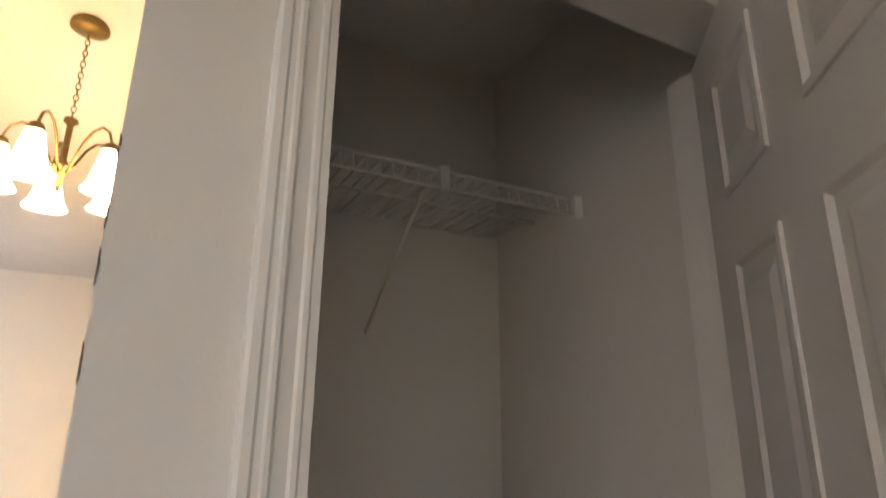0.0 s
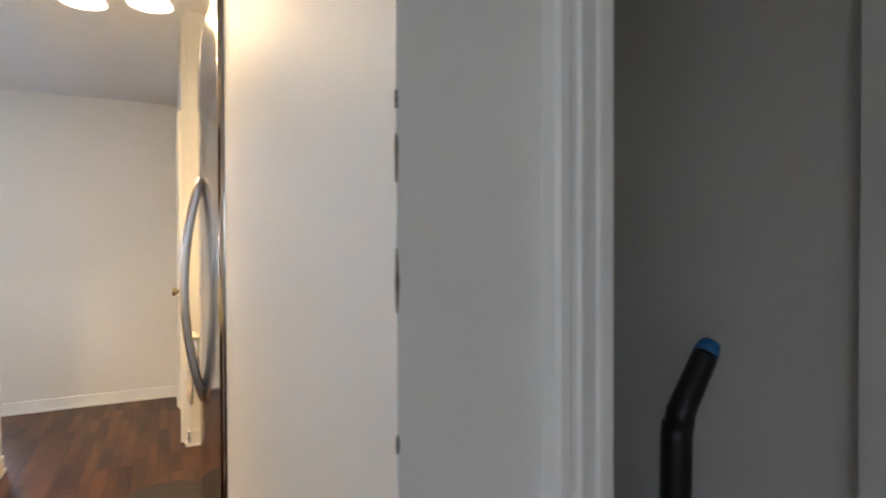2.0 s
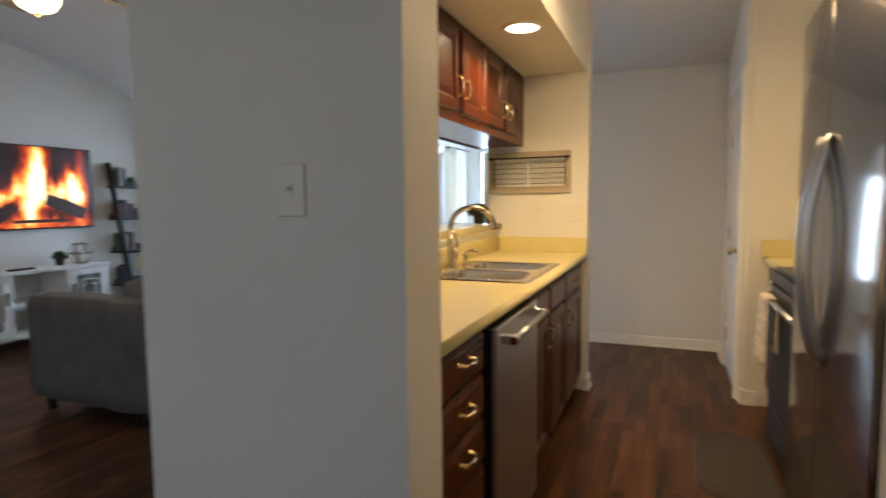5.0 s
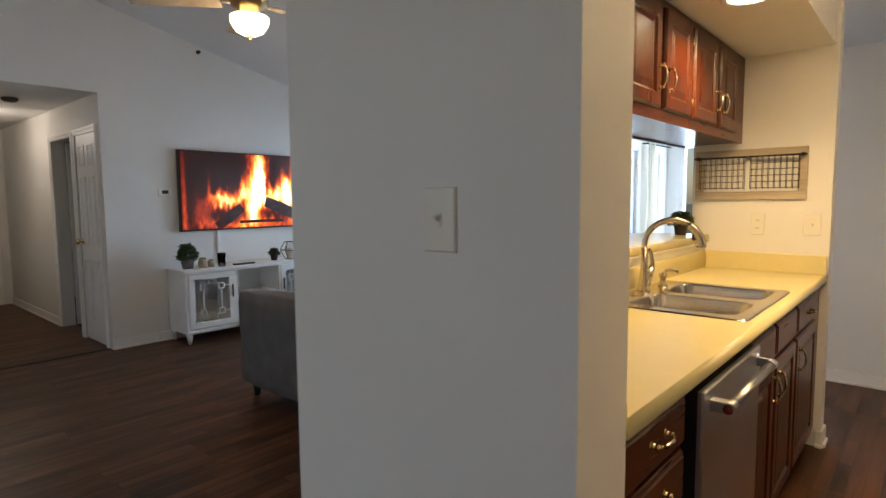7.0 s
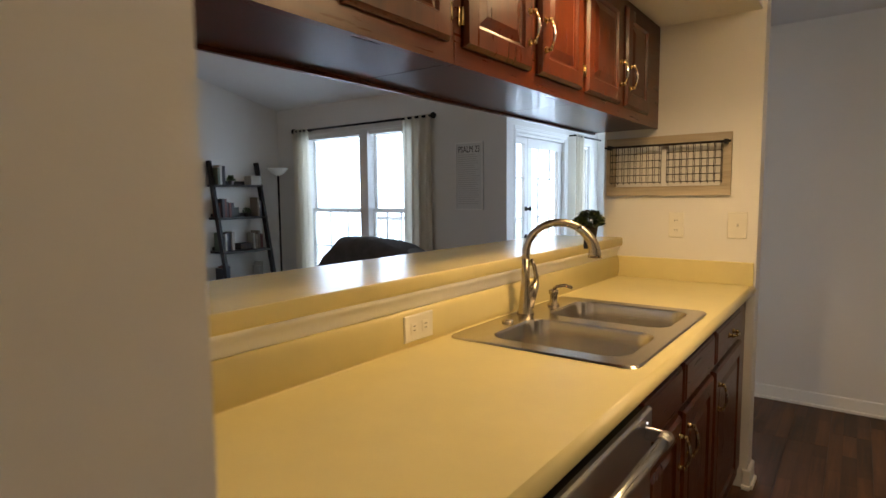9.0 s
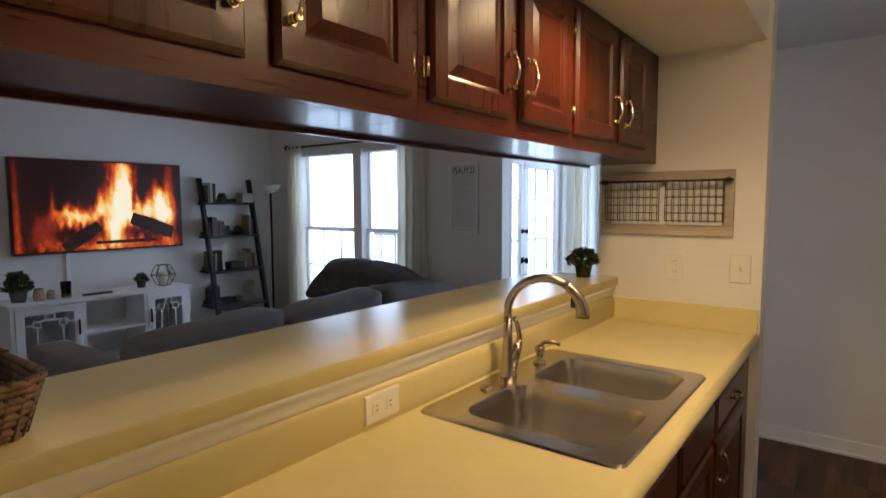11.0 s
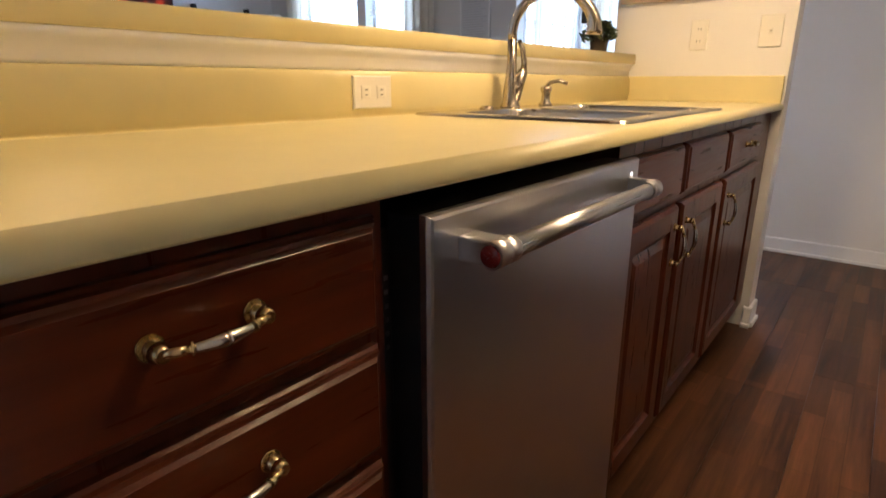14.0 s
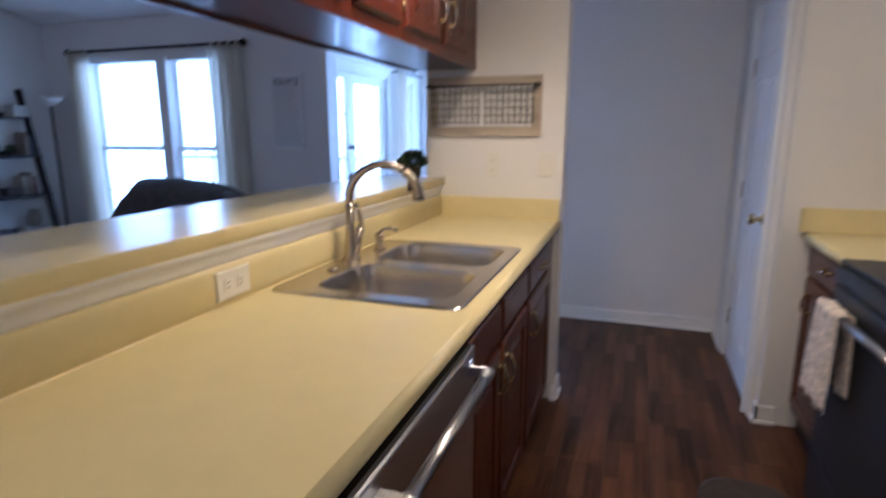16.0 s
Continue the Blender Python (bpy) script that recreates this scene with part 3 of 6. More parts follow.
for ring in [outer] + inner:
    for k in range(len(ring)):
        edges.append(bm.edges.get((ring[k], ring[(k + 1) % len(ring)])) or bm.edges.new((ring[k], ring[(k + 1) % len(ring)])))
bmesh.ops.triangle_fill(bm, use_beauty=True, use_dissolve=False, edges=edges)
part("rim", bm, SINKST, sink)
for b in bowls:
    bm = bmesh.new()
    loops = []
    for ins, z, r in ((0, 0.006, 0.06), (0.003, -0.002, 0.058), (0.008, -0.06, 0.055), (0.016, -0.13, 0.05), (0.045, -0.162, 0.04), (0.12, -0.17, 0.03)):
        loops.append([(x, y, CTOP + z) for x, y in rounded_rect(b[0] + ins, b[1] + ins, b[2] - ins, b[3] - ins, min(r, 0.058))])
    loft(bm, loops)
    bowl = part("bowl", bm, SINKST, sink)
    bm = lathe(bmesh.new(), [(0.045, 0), (0.045, 0.003), (0.036, 0.004), (0.03, -0.004), (0.0, -0.004)], ((b[0] + b[2]) / 2, (b[1] + b[3]) / 2, CTOP - 0.1695), 18)
    part("drain", bm, STEEL, bowl)

FX, FY = 0.072, -1.075
faucet = thing("faucet", (FX, FY, CTOP), "brushed nickel pull-down kitchen faucet with a lever", "faucet")
bm = lathe(bmesh.new(), [(0.029, 0.006), (0.029, 0.011), (0.024, 0.018), (0.0215, 0.05), (0.017, 0.085), (0.0138, 0.12), (0.0128, 0.19)], (FX, FY, CTOP), 20)


def arc_at(a):
    r = 0.103 + 0.103 * math.cos(radians(a))
    return (FX + r, FY + r * 0.36, CTOP + 0.205 + 0.104 * math.sin(radians(a)))


part("spout", tube(bm, [(FX, FY, CTOP + 0.185)] + [arc_at(a) for a in range(180, 46, -9)], 0.0128, 16), NICKEL, faucet, "arched brushed nickel spout")
bm = tube(bmesh.new(), [arc_at(a) for a in range(56, -9, -6)], 0.0136, 16, r_end=0.0215)
head = part("spray_head", bm, NICKEL, faucet, "flared pull-down spray head")
hx, hy, hz = arc_at(18)
part("button", boxes((hx - 0.028, hy - 0.012, hz - 0.012, hx - 0.012, hy + 0.006, hz + 0.018), bevel=0.003), BLACK, head, "black spray button")
bm = tube(bmesh.new(), [(FX + 0.006, FY + 0.005, CTOP + 0.03), (FX + 0.016, FY + 0.012, CTOP + 0.07), (FX + 0.027, FY + 0.02, CTOP + 0.108)], 0.02, 14, r_end=0.0135)
tube(bm, [(FX + 0.027, FY + 0.02, CTOP + 0.10), (FX + 0.028, FY + 0.021, CTOP + 0.13), (FX + 0.022, FY + 0.018, CTOP + 0.165), (FX + 0.014, FY + 0.012, CTOP + 0.188)], 0.0095, 10, r_end=0.006)
part("lever", bm, NICKEL, faucet, "curved nickel lever")

soap = thing("soap_dispenser", (0.09, -0.90, CTOP), "brushed nickel soap dispenser beside the faucet", "soap dispenser")
part("body", lathe(bmesh.new(), [(0.021, 0.006), (0.021, 0.012), (0.013, 0.02), (0.013, 0.045), (0.017, 0.05), (0.017, 0.062), (0.006, 0.066)], (0.09, -0.90, CTOP), 16), NICKEL, soap)
part("nozzle", tube(bmesh.new(), [(0.09, -0.90, CTOP + 0.064), (0.10, -0.895, CTOP + 0.075), (0.125, -0.885, CTOP + 0.08), (0.15, -0.875, CTOP + 0.072)], 0.006, 10), NICKEL, soap)
solid("sink_hole_cap", lathe(bmesh.new(), [(0.018, 0.006), (0.018, 0.011), (0.012, 0.015), (0.0, 0.016)], (0.085, -1.215, CTOP), 16), NICKEL, "round nickel cap on the sink rim", "cap", at=(0.085, -1.215, CTOP))

# ---- kitchen: lower units ----
FRX = 0.572


def bail_pull(parent, at, along, out, length=0.08, name="handle"):
    """A bow handle: brass feet and necks, a bright flattened grip between; 'along' and 'out' are unit vectors."""
    at, a, o = Vector(at), Vector(along), Vector(out)
    bow = lambda s: at + a * s * length / 2 + o * (0.0165 + 0.011 * (1 - s * s))
    bm = bmesh.new()
    for s in (-1, 1):
        f = at + a * s * length / 2
        tube(bm, [f, f + o * 0.0022], 0.0098, 12)
        tube(bm, [f + o * 0.0022, f + o * 0.006, f + o * 0.0155], 0.0088, 12, r_end=0.0048)
        tube(bm, [f + o * 0.0125, f + o * 0.0165, f + o * 0.0205], 0.0078, 12, r_end=0.005)
        tube(bm, [bow(s), bow(s * 0.8), bow(s * 0.62)], 0.0042, 10, r_end=0.0034)
        tube(bm, [bow(s * 0.60), bow(s * 0.56)], 0.0056, 10)
    tube(bm, [bow(k / 6 - 1) for k in range(13)], 0.003, 8)
    h = part(name, bm, BRASS, parent, "brass bow handle")
    bm = bmesh.new()
    n = 8
    for q in (-1, 1):
        tube(bm, [bow(q * 0.56 * (1 - k / n)) for k in range(n + 1)], 0.0036, 10, r_end=0.0058)
    part("grip", bm, CHROME, h, "bright metal grip")
    return h


def front(parent, name, u0, u1, z0, z1, x, panel):
    bm = bmesh.new()
    if panel:
        slab(bm, "+x", u0, u1, z0, z1, x, [(0, 0.012), (0.004, 0.016), (0.008, 0.019), (0.052, 0.019), (0.058, 0.012), (0.066, 0.009), (0.085, 0.016)])
    else:
        slab(bm, "+x", u0, u1, z0, z1, x, [(0, 0.008), (0.003, 0.0105), (0.0045, 0.0145), (0.0085, 0.0155), (0.0125, 0.019)])
    return part(name, bm, CHERRY if panel else CHERRYY, parent)


def base_unit(y0, y1, label):
    th = thing("base_cabinet", (0.3, (y0 + y1) / 2, 0), label, "kitchen cabinet", "base cabinets under the sink counter")
    part("body", boxes((FRX - 0.02, y0, 0.1, FRX, y1, 0.883), (0.02, y0, 0.1, FRX - 0.02, y0 + 0.018, 0.883), (0.02, y1 - 0.018, 0.1, FRX - 0.02, y1, 0.883), (0.02, y0 + 0.018, 0.1, FRX - 0.02, y1 - 0.018, 0.118)), CHERRY, th)
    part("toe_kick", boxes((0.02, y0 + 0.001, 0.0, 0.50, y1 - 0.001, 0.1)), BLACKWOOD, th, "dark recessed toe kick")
    return th


b1 = base_unit(-2.50, -2.115, "dark cherry base cabinet with a stack of four drawers")
for z0, z1 in ((0.752, 0.868), (0.617, 0.737), (0.48, 0.603), (0.13, 0.466)):
    dr = front(b1, "drawer_front", -2.488, -2.132, z0, z1, FRX, False)
    zc = (z0 + z1) / 2 + (0.011 if z1 - z0 < 0.2 else 0.1)
    bail_pull(dr, (FRX + 0.019, -2.31, zc), (0, 1, 0), (1, 0, 0), 0.078)
b2 = base_unit(-1.512, -0.728, "dark cherry sink base cabinet with two panelled doors")
for u0, u1, h in ((-1.496, -1.158, -1.185), (-1.128, -0.742, -1.095)):
    front(b2, "drawer_front", u0, u1, 0.735, 0.855, FRX, False)
    dr = front(b2, "door", u0, u1, 0.135, 0.715, FRX, True)
    bail_pull(dr, (FRX + 0.019, h, 0.625), (0, 0, 1), (1, 0, 0), 0.085)
b3 = base_unit(-0.726, -0.004, "dark cherry base cabinet with one drawer and a panelled door")
dr = front(b3, "drawer_front", -0.708, -0.24, 0.735, 0.855, FRX, False)
bail_pull(dr, (FRX + 0.019, -0.47, 0.80), (0, 1, 0), (1, 0, 0), 0.078)
dr = front(b3, "door", -0.708, -0.19, 0.135, 0.715, FRX, True)
bail_pull(dr, (FRX + 0.019, -0.665, 0.62), (0, 0, 1), (1, 0, 0), 0.085)

dw = thing("dishwasher", (0.3, -1.8, 0), "stainless steel dishwasher with a thick bar handle", "dishwasher")
part("tub", boxes((0.03, -2.112, 0.02, 0.555, -1.515, 0.845), bevel=0.004), BLACK, dw, "black dishwasher body")
part("vent_strip", boxes(*[(0.5555, -2.105 + 0.008 * (k % 2), 0.70 + 0.008 * k, 0.5575, -2.1 + 0.008 * (k % 2), 0.705 + 0.008 * k) for k in range(12)]), POTGREY, dw)
bm = bmesh.new()
slab(bm, "+x", -2.092, -1.53, 0.095, 0.864, 0.602, [(0, 0.008), (0.002, 0.0125), (0.005, 0.014)])
dwd = part("door", bm, STEELV, dw, "brushed stainless dishwasher door")
part("door_core", boxes((0.5552, -2.088, 0.1, 0.6018, -1.534, 0.86), bevel=0.002), BLACK, dw, "black inner body of the dishwasher door")
bm = bmesh.new()
HY0, HY1, HZ = -2.045, -1.575, 0.822
tube(bm, [(0.657, HY0 + 0.01, HZ), (0.657, HY1 - 0.01, HZ)], 0.0118, 20)
hd = part("handle", bm, STEEL, dwd, "round stainless bar handle")
for y in (HY0, HY1):
    s = 1 if y == HY0 else -1
    bm = bmesh.new()
    box(bm, 0.614, y - 0.004 if s < 0 else y - 0.002, HZ - 0.014, 0.657, y + 0.03 if s > 0 else y + 0.004, HZ + 0.014, bevel=0.003)
    lathe(bm, [(0.0145, -0.004 * s), (0.0145, 0.016 * s), (0.0132, 0.018 * s), (0.0132, 0.022 * s), (0.0145, 0.024 * s), (0.0145, 0.034 * s)], (0.657, y, HZ), 20, "y")
    part("bracket", bm, STEEL, dwd)
    part("badge", lathe(bmesh.new(), [(0.012, -0.0045 * s), (0.011, -0.0062 * s), (0.0, -0.0062 * s)], (0.657, y, HZ), 20, "y"), RED, dwd, "round dark red end badge")
part("indicator", lathe(bmesh.new(), [(0.003, 0.0), (0.003, 0.001), (0, 0.001)], (0.6161, -1.565, 0.84), 10, "x"), glow("lit_indicator", (1, 1, 1), 3.0), dwd, "small lit indicator")
part("kick_plate", boxes((0.03, -2.112, 0.0, 0.50, -1.515, 0.09)), BLACK, dw)
part("logo_plate", boxes((0.616, -1.66, 0.14, 0.6175, -1.57, 0.152)), STEEL, dwd)

# ---- kitchen: upper units ----
UX, UZ0, UZ1 = 0.182, 1.613, 2.065


def upper_unit(y0, y1, doors):
    th = thing("wall_cabinet", (0.03, (y0 + y1) / 2, UZ0), "glossy dark cherry wall cabinet with two raised-panel doors", "kitchen cabinet", "wall cabinets over the ledge")
    part("body", boxes((-0.118, y0, UZ0 + 0.012, UX - 0.02, y1, UZ1)), CHERRY, th)
    part("face_frame", boxes((UX - 0.02, y0, UZ0 - 0.004, UX, y1, UZ1)), CHERRYY, th)
    part("underside", boxes((-0.118, y0, UZ0, UX - 0.02, y1, UZ0 + 0.012)), UNDER, th, "glossy dark cabinet underside")
    part("back_rail", boxes((-0.13, y0, UZ0 - 0.01, -0.118, y1, UZ1)), CHERRYY, th)
    for k, (u0, u1) in enumerate(doors):
        bm = bmesh.new()
        slab(bm, "+x", u0, u1, 1.654, 2.035, UX, [(0, 0.008), (0.003, 0.012), (0.008, 0.018), (0.05, 0.019), (0.056, 0.011), (0.062, 0.009), (0.088, 0.017)])
        dr = part("door", bm, CHERRY, th)
        h = u1 - 0.026 if k == 0 else u0 + 0.026
        bail_pull(dr, (UX + 0.019, h, 1.765), (0, 0, 1), (1, 0, 0), 0.082)
        e = u0 - 0.006 if k == 0 else u1 + 0.006
        for z in (1.72, 1.965):
            bm = boxes((UX + 0.0002, e - 0.008, z - 0.022, UX + 0.004, e + 0.008, z + 0.022), bevel=0.0015)
            tube(bm, [(UX + 0.008, e, z - 0.02), (UX + 0.008, e, z + 0.02)], 0.0045, 8)
            part("hinge", bm, BRASS, dr)
    return th


upper_unit(-2.502, -1.63, [(-2.43, -2.03), (-1.98, -1.658)])
upper_unit(-1.628, -0.90, [(-1.60, -1.272), (-1.226, -0.918)])
upper_unit(-0.898, -0.002, [(-0.878, -0.545), (-0.487, -0.19)])

can = thing("recessed_light", (0.43, -1.03, 2.066), "lit recessed can light with a white trim ring", "ceiling light")
part("trim_ring", lathe(bmesh.new(), [(0.075, -0.001), (0.1, -0.001), (0.1, -0.005), (0.085, -0.009), (0.075, -0.006)], (0.43, -1.03, 2.066), 28, close=False), TRIM, can)
part("lens", lathe(bmesh.new(), [(0.076, -0.003), (0.05, -0.0055), (0.0, -0.006)], (0.43, -1.03, 2.066), 28), CANLENS, can)


def plate(name, label, face, u, v, w, pw, ph, kind, cat):
    put = FACES[face]
    th = thing(name, put(u, v, w), label, cat)
    bm = bmesh.new()
    slab(bm, face, u - pw / 2, u + pw / 2, v - ph / 2, v + ph / 2, w, [(0, 0.003), (0.003, 0.006)])
    part("cover_plate", bm, PLATE, th)
    if kind == "outlet":
        wide = pw > ph
        for s in (-1, 1):
            du, dv = (s * pw * 0.2, 0) if wide else (0, s * ph * 0.19)
            bm = bmesh.new()
            slab(bm, face, u + du - 0.014, u + du + 0.014, v + dv - 0.014, v + dv + 0.014, w + 0.0055, [(0, 0.0015), (0.004, 0.002)])
            rc = part("receptacle", bm, PLATE, th)
            for q in (-1, 1):
                bm = bmesh.new()
                a, c = (0, q * 0.0055) if wide else (q * 0.0055, 0)
                slab(bm, face, u + du + a - (0.004 if wide else 0.001), u + du + a + (0.004 if wide else 0.001), v + dv + c - (0.001 if wide else 0.004), v + dv + c + (0.001 if wide else 0.004), w + 0.0074, [(0, 0.0006)])
                part("slot", bm, SLOT, rc)
    else:
        bm = bmesh.new()
        slab(bm, face, u - 0.006, u + 0.006, v - 0.013, v + 0.013, w + 0.005, [(0, 0.002), (0.002, 0.003)])
        tube(bm, [put(u, v, w + 0.006), put(u, v + 0.006, w + 0.017)], 0.0042, 8)
        part("toggle", bm, PLATE, th)
    return th


plate("outlet_cover", "ivory double outlet set sideways on the backsplash", "+x", -1.577, 0.966, 0.021, 0.118, 0.07, "outlet", "outlet")
plate("outlet_cover", "ivory double outlet on the end wall", "-y", 0.275, 1.167, 0.0, 0.066, 0.115, "outlet", "outlet")
plate("light_switch", "ivory toggle switch on the end wall", "-y", 0.527, 1.171, 0.0, 0.078, 0.115, "switch", "light switch")
plate("light_switch", "ivory toggle switch on the stub wall", "-y", 0.335, 1.278, 2.685, 0.075, 0.115, "switch", "light switch")

# ---- kitchen: decor frame with wire baskets, plant, basket ----
deco = thing("basket_wall_rack", (0.22, 0, 1.303), "weathered wooden wall frame with two black wire baskets", "wall decor")
FX0, FX1, FZ0, FZ1 = -0.052, 0.497, 1.303, 1.575
for r in ((FX0, FZ0, FX1, FZ0 + 0.042), (FX0, FZ1 - 0.042, FX1, FZ1), (FX0, FZ0 + 0.042, FX0 + 0.042, FZ1 - 0.042), (FX1 - 0.042, FZ0 + 0.042, FX1, FZ1 - 0.042)):
    part("frame_board", boxes((r[0], -0.02, r[1], r[2], 0, r[3]), bevel=0.002), GREYWOOD, deco)
part("centre_board", boxes((0.208, -0.014, FZ0 + 0.042, 0.236, -0.001, FZ1 - 0.042), bevel=0.002), TRIM, deco)
part("inner_board", boxes((FX0 + 0.042, -0.014, FZ1 - 0.066, FX1 - 0.042, -0.001, FZ1 - 0.0425), bevel=0.002), TRIM, deco)
part("rod", tube(bmesh.new(), [(FX0 + 0.0, -0.045, 1.532), (FX1 - 0.0, -0.045, 1.532)], 0.005, 8), IRON, deco, "black iron rod")
for x in (FX0 + 0.02, FX1 - 0.02):
    part("rod_bracket", boxes((x - 0.008, -0.05, 1.522, x + 0.008, -0.018, 1.542), bevel=0.002), IRON, deco)
for a, b in ((FX0 + 0.03, 0.205), (0.238, FX1 - 0.035)):
    bm = bmesh.new()
    for k in range(9):
        x = a + (b - a) * k / 8
        tube(bm, [(x, -0.05, 1.528), (x, -0.05, 1.368), (x, -0.022, 1.358)], 0.0016, 5)
        tube(bm, [(x, -0.022, 1.358), (x, -0.022, 1.528)], 0.0014, 4)
    for k in range(6):
        z = 1.362 + 0.165 * k / 5
        tube(bm, [(a, -0.022, z), (a, -0.05, z + 0.002), (b, -0.05, z + 0.002), (b, -0.022, z)], 0.0018, 5)
    part("wire_basket", bm, IRON, deco, "black wire basket")["kind"] = "stuff"


def leafy(bm, at, r, h, n, size, seed, flat=0.5):
    """Many small folded leaves spread through an uneven dome."""
    rnd = random.Random(seed)
    at = Vector(at)
    for _ in range(n):
        a, t = rnd.uniform(0, 2 * math.pi), rnd.random()
        rr = r * (0.25 + 0.75 * math.sqrt(rnd.random())) * (0.75 + 0.5 * abs(noise.noise((a * 1.3, seed, 0))))
        z = h * (t ** 0.8) * (1 - 0.35 * (rr / r) ** 2)
        p = at + Vector((rr * math.cos(a) * (0.6 + 0.4 * math.sin(math.pi * min(t + 0.25, 1))), rr * math.sin(a) * (0.6 + 0.4 * math.sin(math.pi * min(t + 0.25, 1))), z))
        d = Vector((math.cos(a) + rnd.uniform(-0.6, 0.6), math.sin(a) + rnd.uniform(-0.6, 0.6), rnd.uniform(-0.2, 1.0))).normalized()
        side = d.cross(Vector((rnd.uniform(-1, 1), rnd.uniform(-1, 1), 1))).normalized()
        s = size * rnd.uniform(0.6, 1.25)
        up = side.cross(d) * s * 0.15
        v = [bm.verts.new(q) for q in (p - d * s * 0.5, p + side * s * 0.28 + up, p + d * s * 0.6, p - side * s * 0.28 + up)]
        bm.faces.new((v[0], v[1], v[2]))
        bm.faces.new((v[0], v[2], v[3]))
    return bm


def pot_plant(at, r, ph, lr, lh, n, size, potmat, leafmat, label, seed):
    th = thing("potted_plant", at, label, "potted plant")
    x, y, z = at
    part("pot", lathe(bmesh.new(), [(r * 0.72, 0), (r * 0.95, ph * 0.85), (r, ph), (r * 0.9, ph), (r * 0.86, ph * 0.85), (0, ph * 0.82)], at, 18), potmat, th)
    bm = leafy(bmesh.new(), (x, y, z + ph * 0.75), lr, lh, n, size, seed)
    for k in range(9):
        a = k * 0.7
        tube(bm, [(x, y, z + ph * 0.7), (x + lr * 0.3 * math.cos(a), y + lr * 0.3 * math.sin(a), z + ph + lh * 0.5)], 0.0018, 4, caps=False)
    part("leaves", bm, leafmat, th)
    return th


pot_plant((-0.10, -0.10, 1.102), 0.042, 0.07, 0.085, 0.085, 330, 0.03, POTDARK, DARKLEAF, "small artificial green plant in a dark pot on the ledge", 4)

bk = thing("wicker_basket", (-0.16, -2.36, 1.102), "brown plaid wicker basket with a cream candle on the ledge", "basket")
bm = bmesh.new()
for k in range(8):
    z = 1.109 + k * 0.0115
    g = 1 + k * 0.026
    tube(bm, [(x, y, z + 0.0025 * math.sin(j * 2.4 + k * math.pi)) for j, (x, y) in enumerate(rounded_rect(-0.16 - 0.115 * g, -2.36 - 0.115 * g, -0.16 + 0.115 * g, -2.36 + 0.115 * g, 0.05) + [rounded_rect(-0.16 - 0.115 * g, -2.36 - 0.115 * g, -0.16 + 0.115 * g, -2.36 + 0.115 * g, 0.05)[0]])], 0.0068, 6, caps=False)
part("weave", bm, WICKER, bk)
part("bottom", boxes((-0.255, -2.455, 1.103, -0.065, -2.265, 1.112)), WICKER, bk)
for k, (x, y) in enumerate(rounded_rect(-0.16 - 0.124, -2.36 - 0.124, -0.16 + 0.124, -2.36 + 0.124, 0.05, 4)):
    part("upright", tube(bmesh.new(), [(x * 0.93 + -0.16 * 0.07, y * 0.93 - 2.36 * 0.07, 1.104), (x * 1.12 + 0.16 * 0.12, y * 1.12 + 2.36 * 0.12, 1.196)], 0.0045, 5), POTDARK, bk)
part("candle", lathe(bmesh.new(), [(0.07, 0), (0.085, 0.04), (0.092, 0.082), (0.088, 0.092), (0.0, 0.089)], (-0.16, -2.36, 1.112), 20), LINEN, bk, "cream candle")


# ---- kitchen: fridge, stove, right-hand counter ----
fridge = thing("refrigerator", (1.85, -1.75, 0), "tall stainless side-by-side refrigerator with bowed bar handles", "refrigerator")
part("case", boxes((1.566, -2.208, 0.03, 2.25, -1.335, 1.85), bevel=0.004), POTGREY, fridge, "dark grey refrigerator case")


FR0, FR1 = -2.212, -1.335


def bowed_front(z0, z1, y0, y1, x, bulge, depth=0.045):
    """A steel door; its face follows one bow that runs across the whole width of the fridge."""
    bm = bmesh.new()
    n, loops = 40, []
    for z, ins in ((z0, 0.002), (z0 + 0.003, 0.0), (z1 - 0.003, 0.0), (z1, 0.002)):
        lp = [(x + depth, y0, z), (x + depth, y1, z)]
        for k in range(n + 1):
            y = y1 + (y0 - y1) * k / n
            q = (2 * y - FR0 - FR1) / (FR1 - FR0)
            lp.append((x + ins - bulge * (1 - q * q), y, z))
        loops.append(lp)
    rings = loft(bm, loops)
    bm.faces.new(rings[0][::-1])
    return bm


FMID = -1.7715
for y0, y1, hy in ((FR0, FMID - 0.0015, FMID - 0.047), (FMID + 0.0015, FR1, FMID + 0.047)):
    fd = part("door", bowed_front(0.055, 1.845, y0, y1, 1.520, 0.013), FRIDGEST, fridge, "brushed stainless refrigerator door")
    pts = [(1.508 - 0.052 * math.sin(math.pi * k / 18) ** 0.75, hy, 0.765 + 0.66 * k / 18) for k in range(19)]
    part("handle", tube(bmesh.new(), pts, 0.0125, 14), STEEL, fd, "bowed stainless bar handle")
part("grille", boxes((1.53, -2.2, 0.0, 1.6, -1.34, 0.05)), BLACK, fridge)
part("hinge_cap", boxes((1.53, -1.40, 1.851, 1.60, -1.345, 1.868), bevel=0.004), BLACK, fridge)

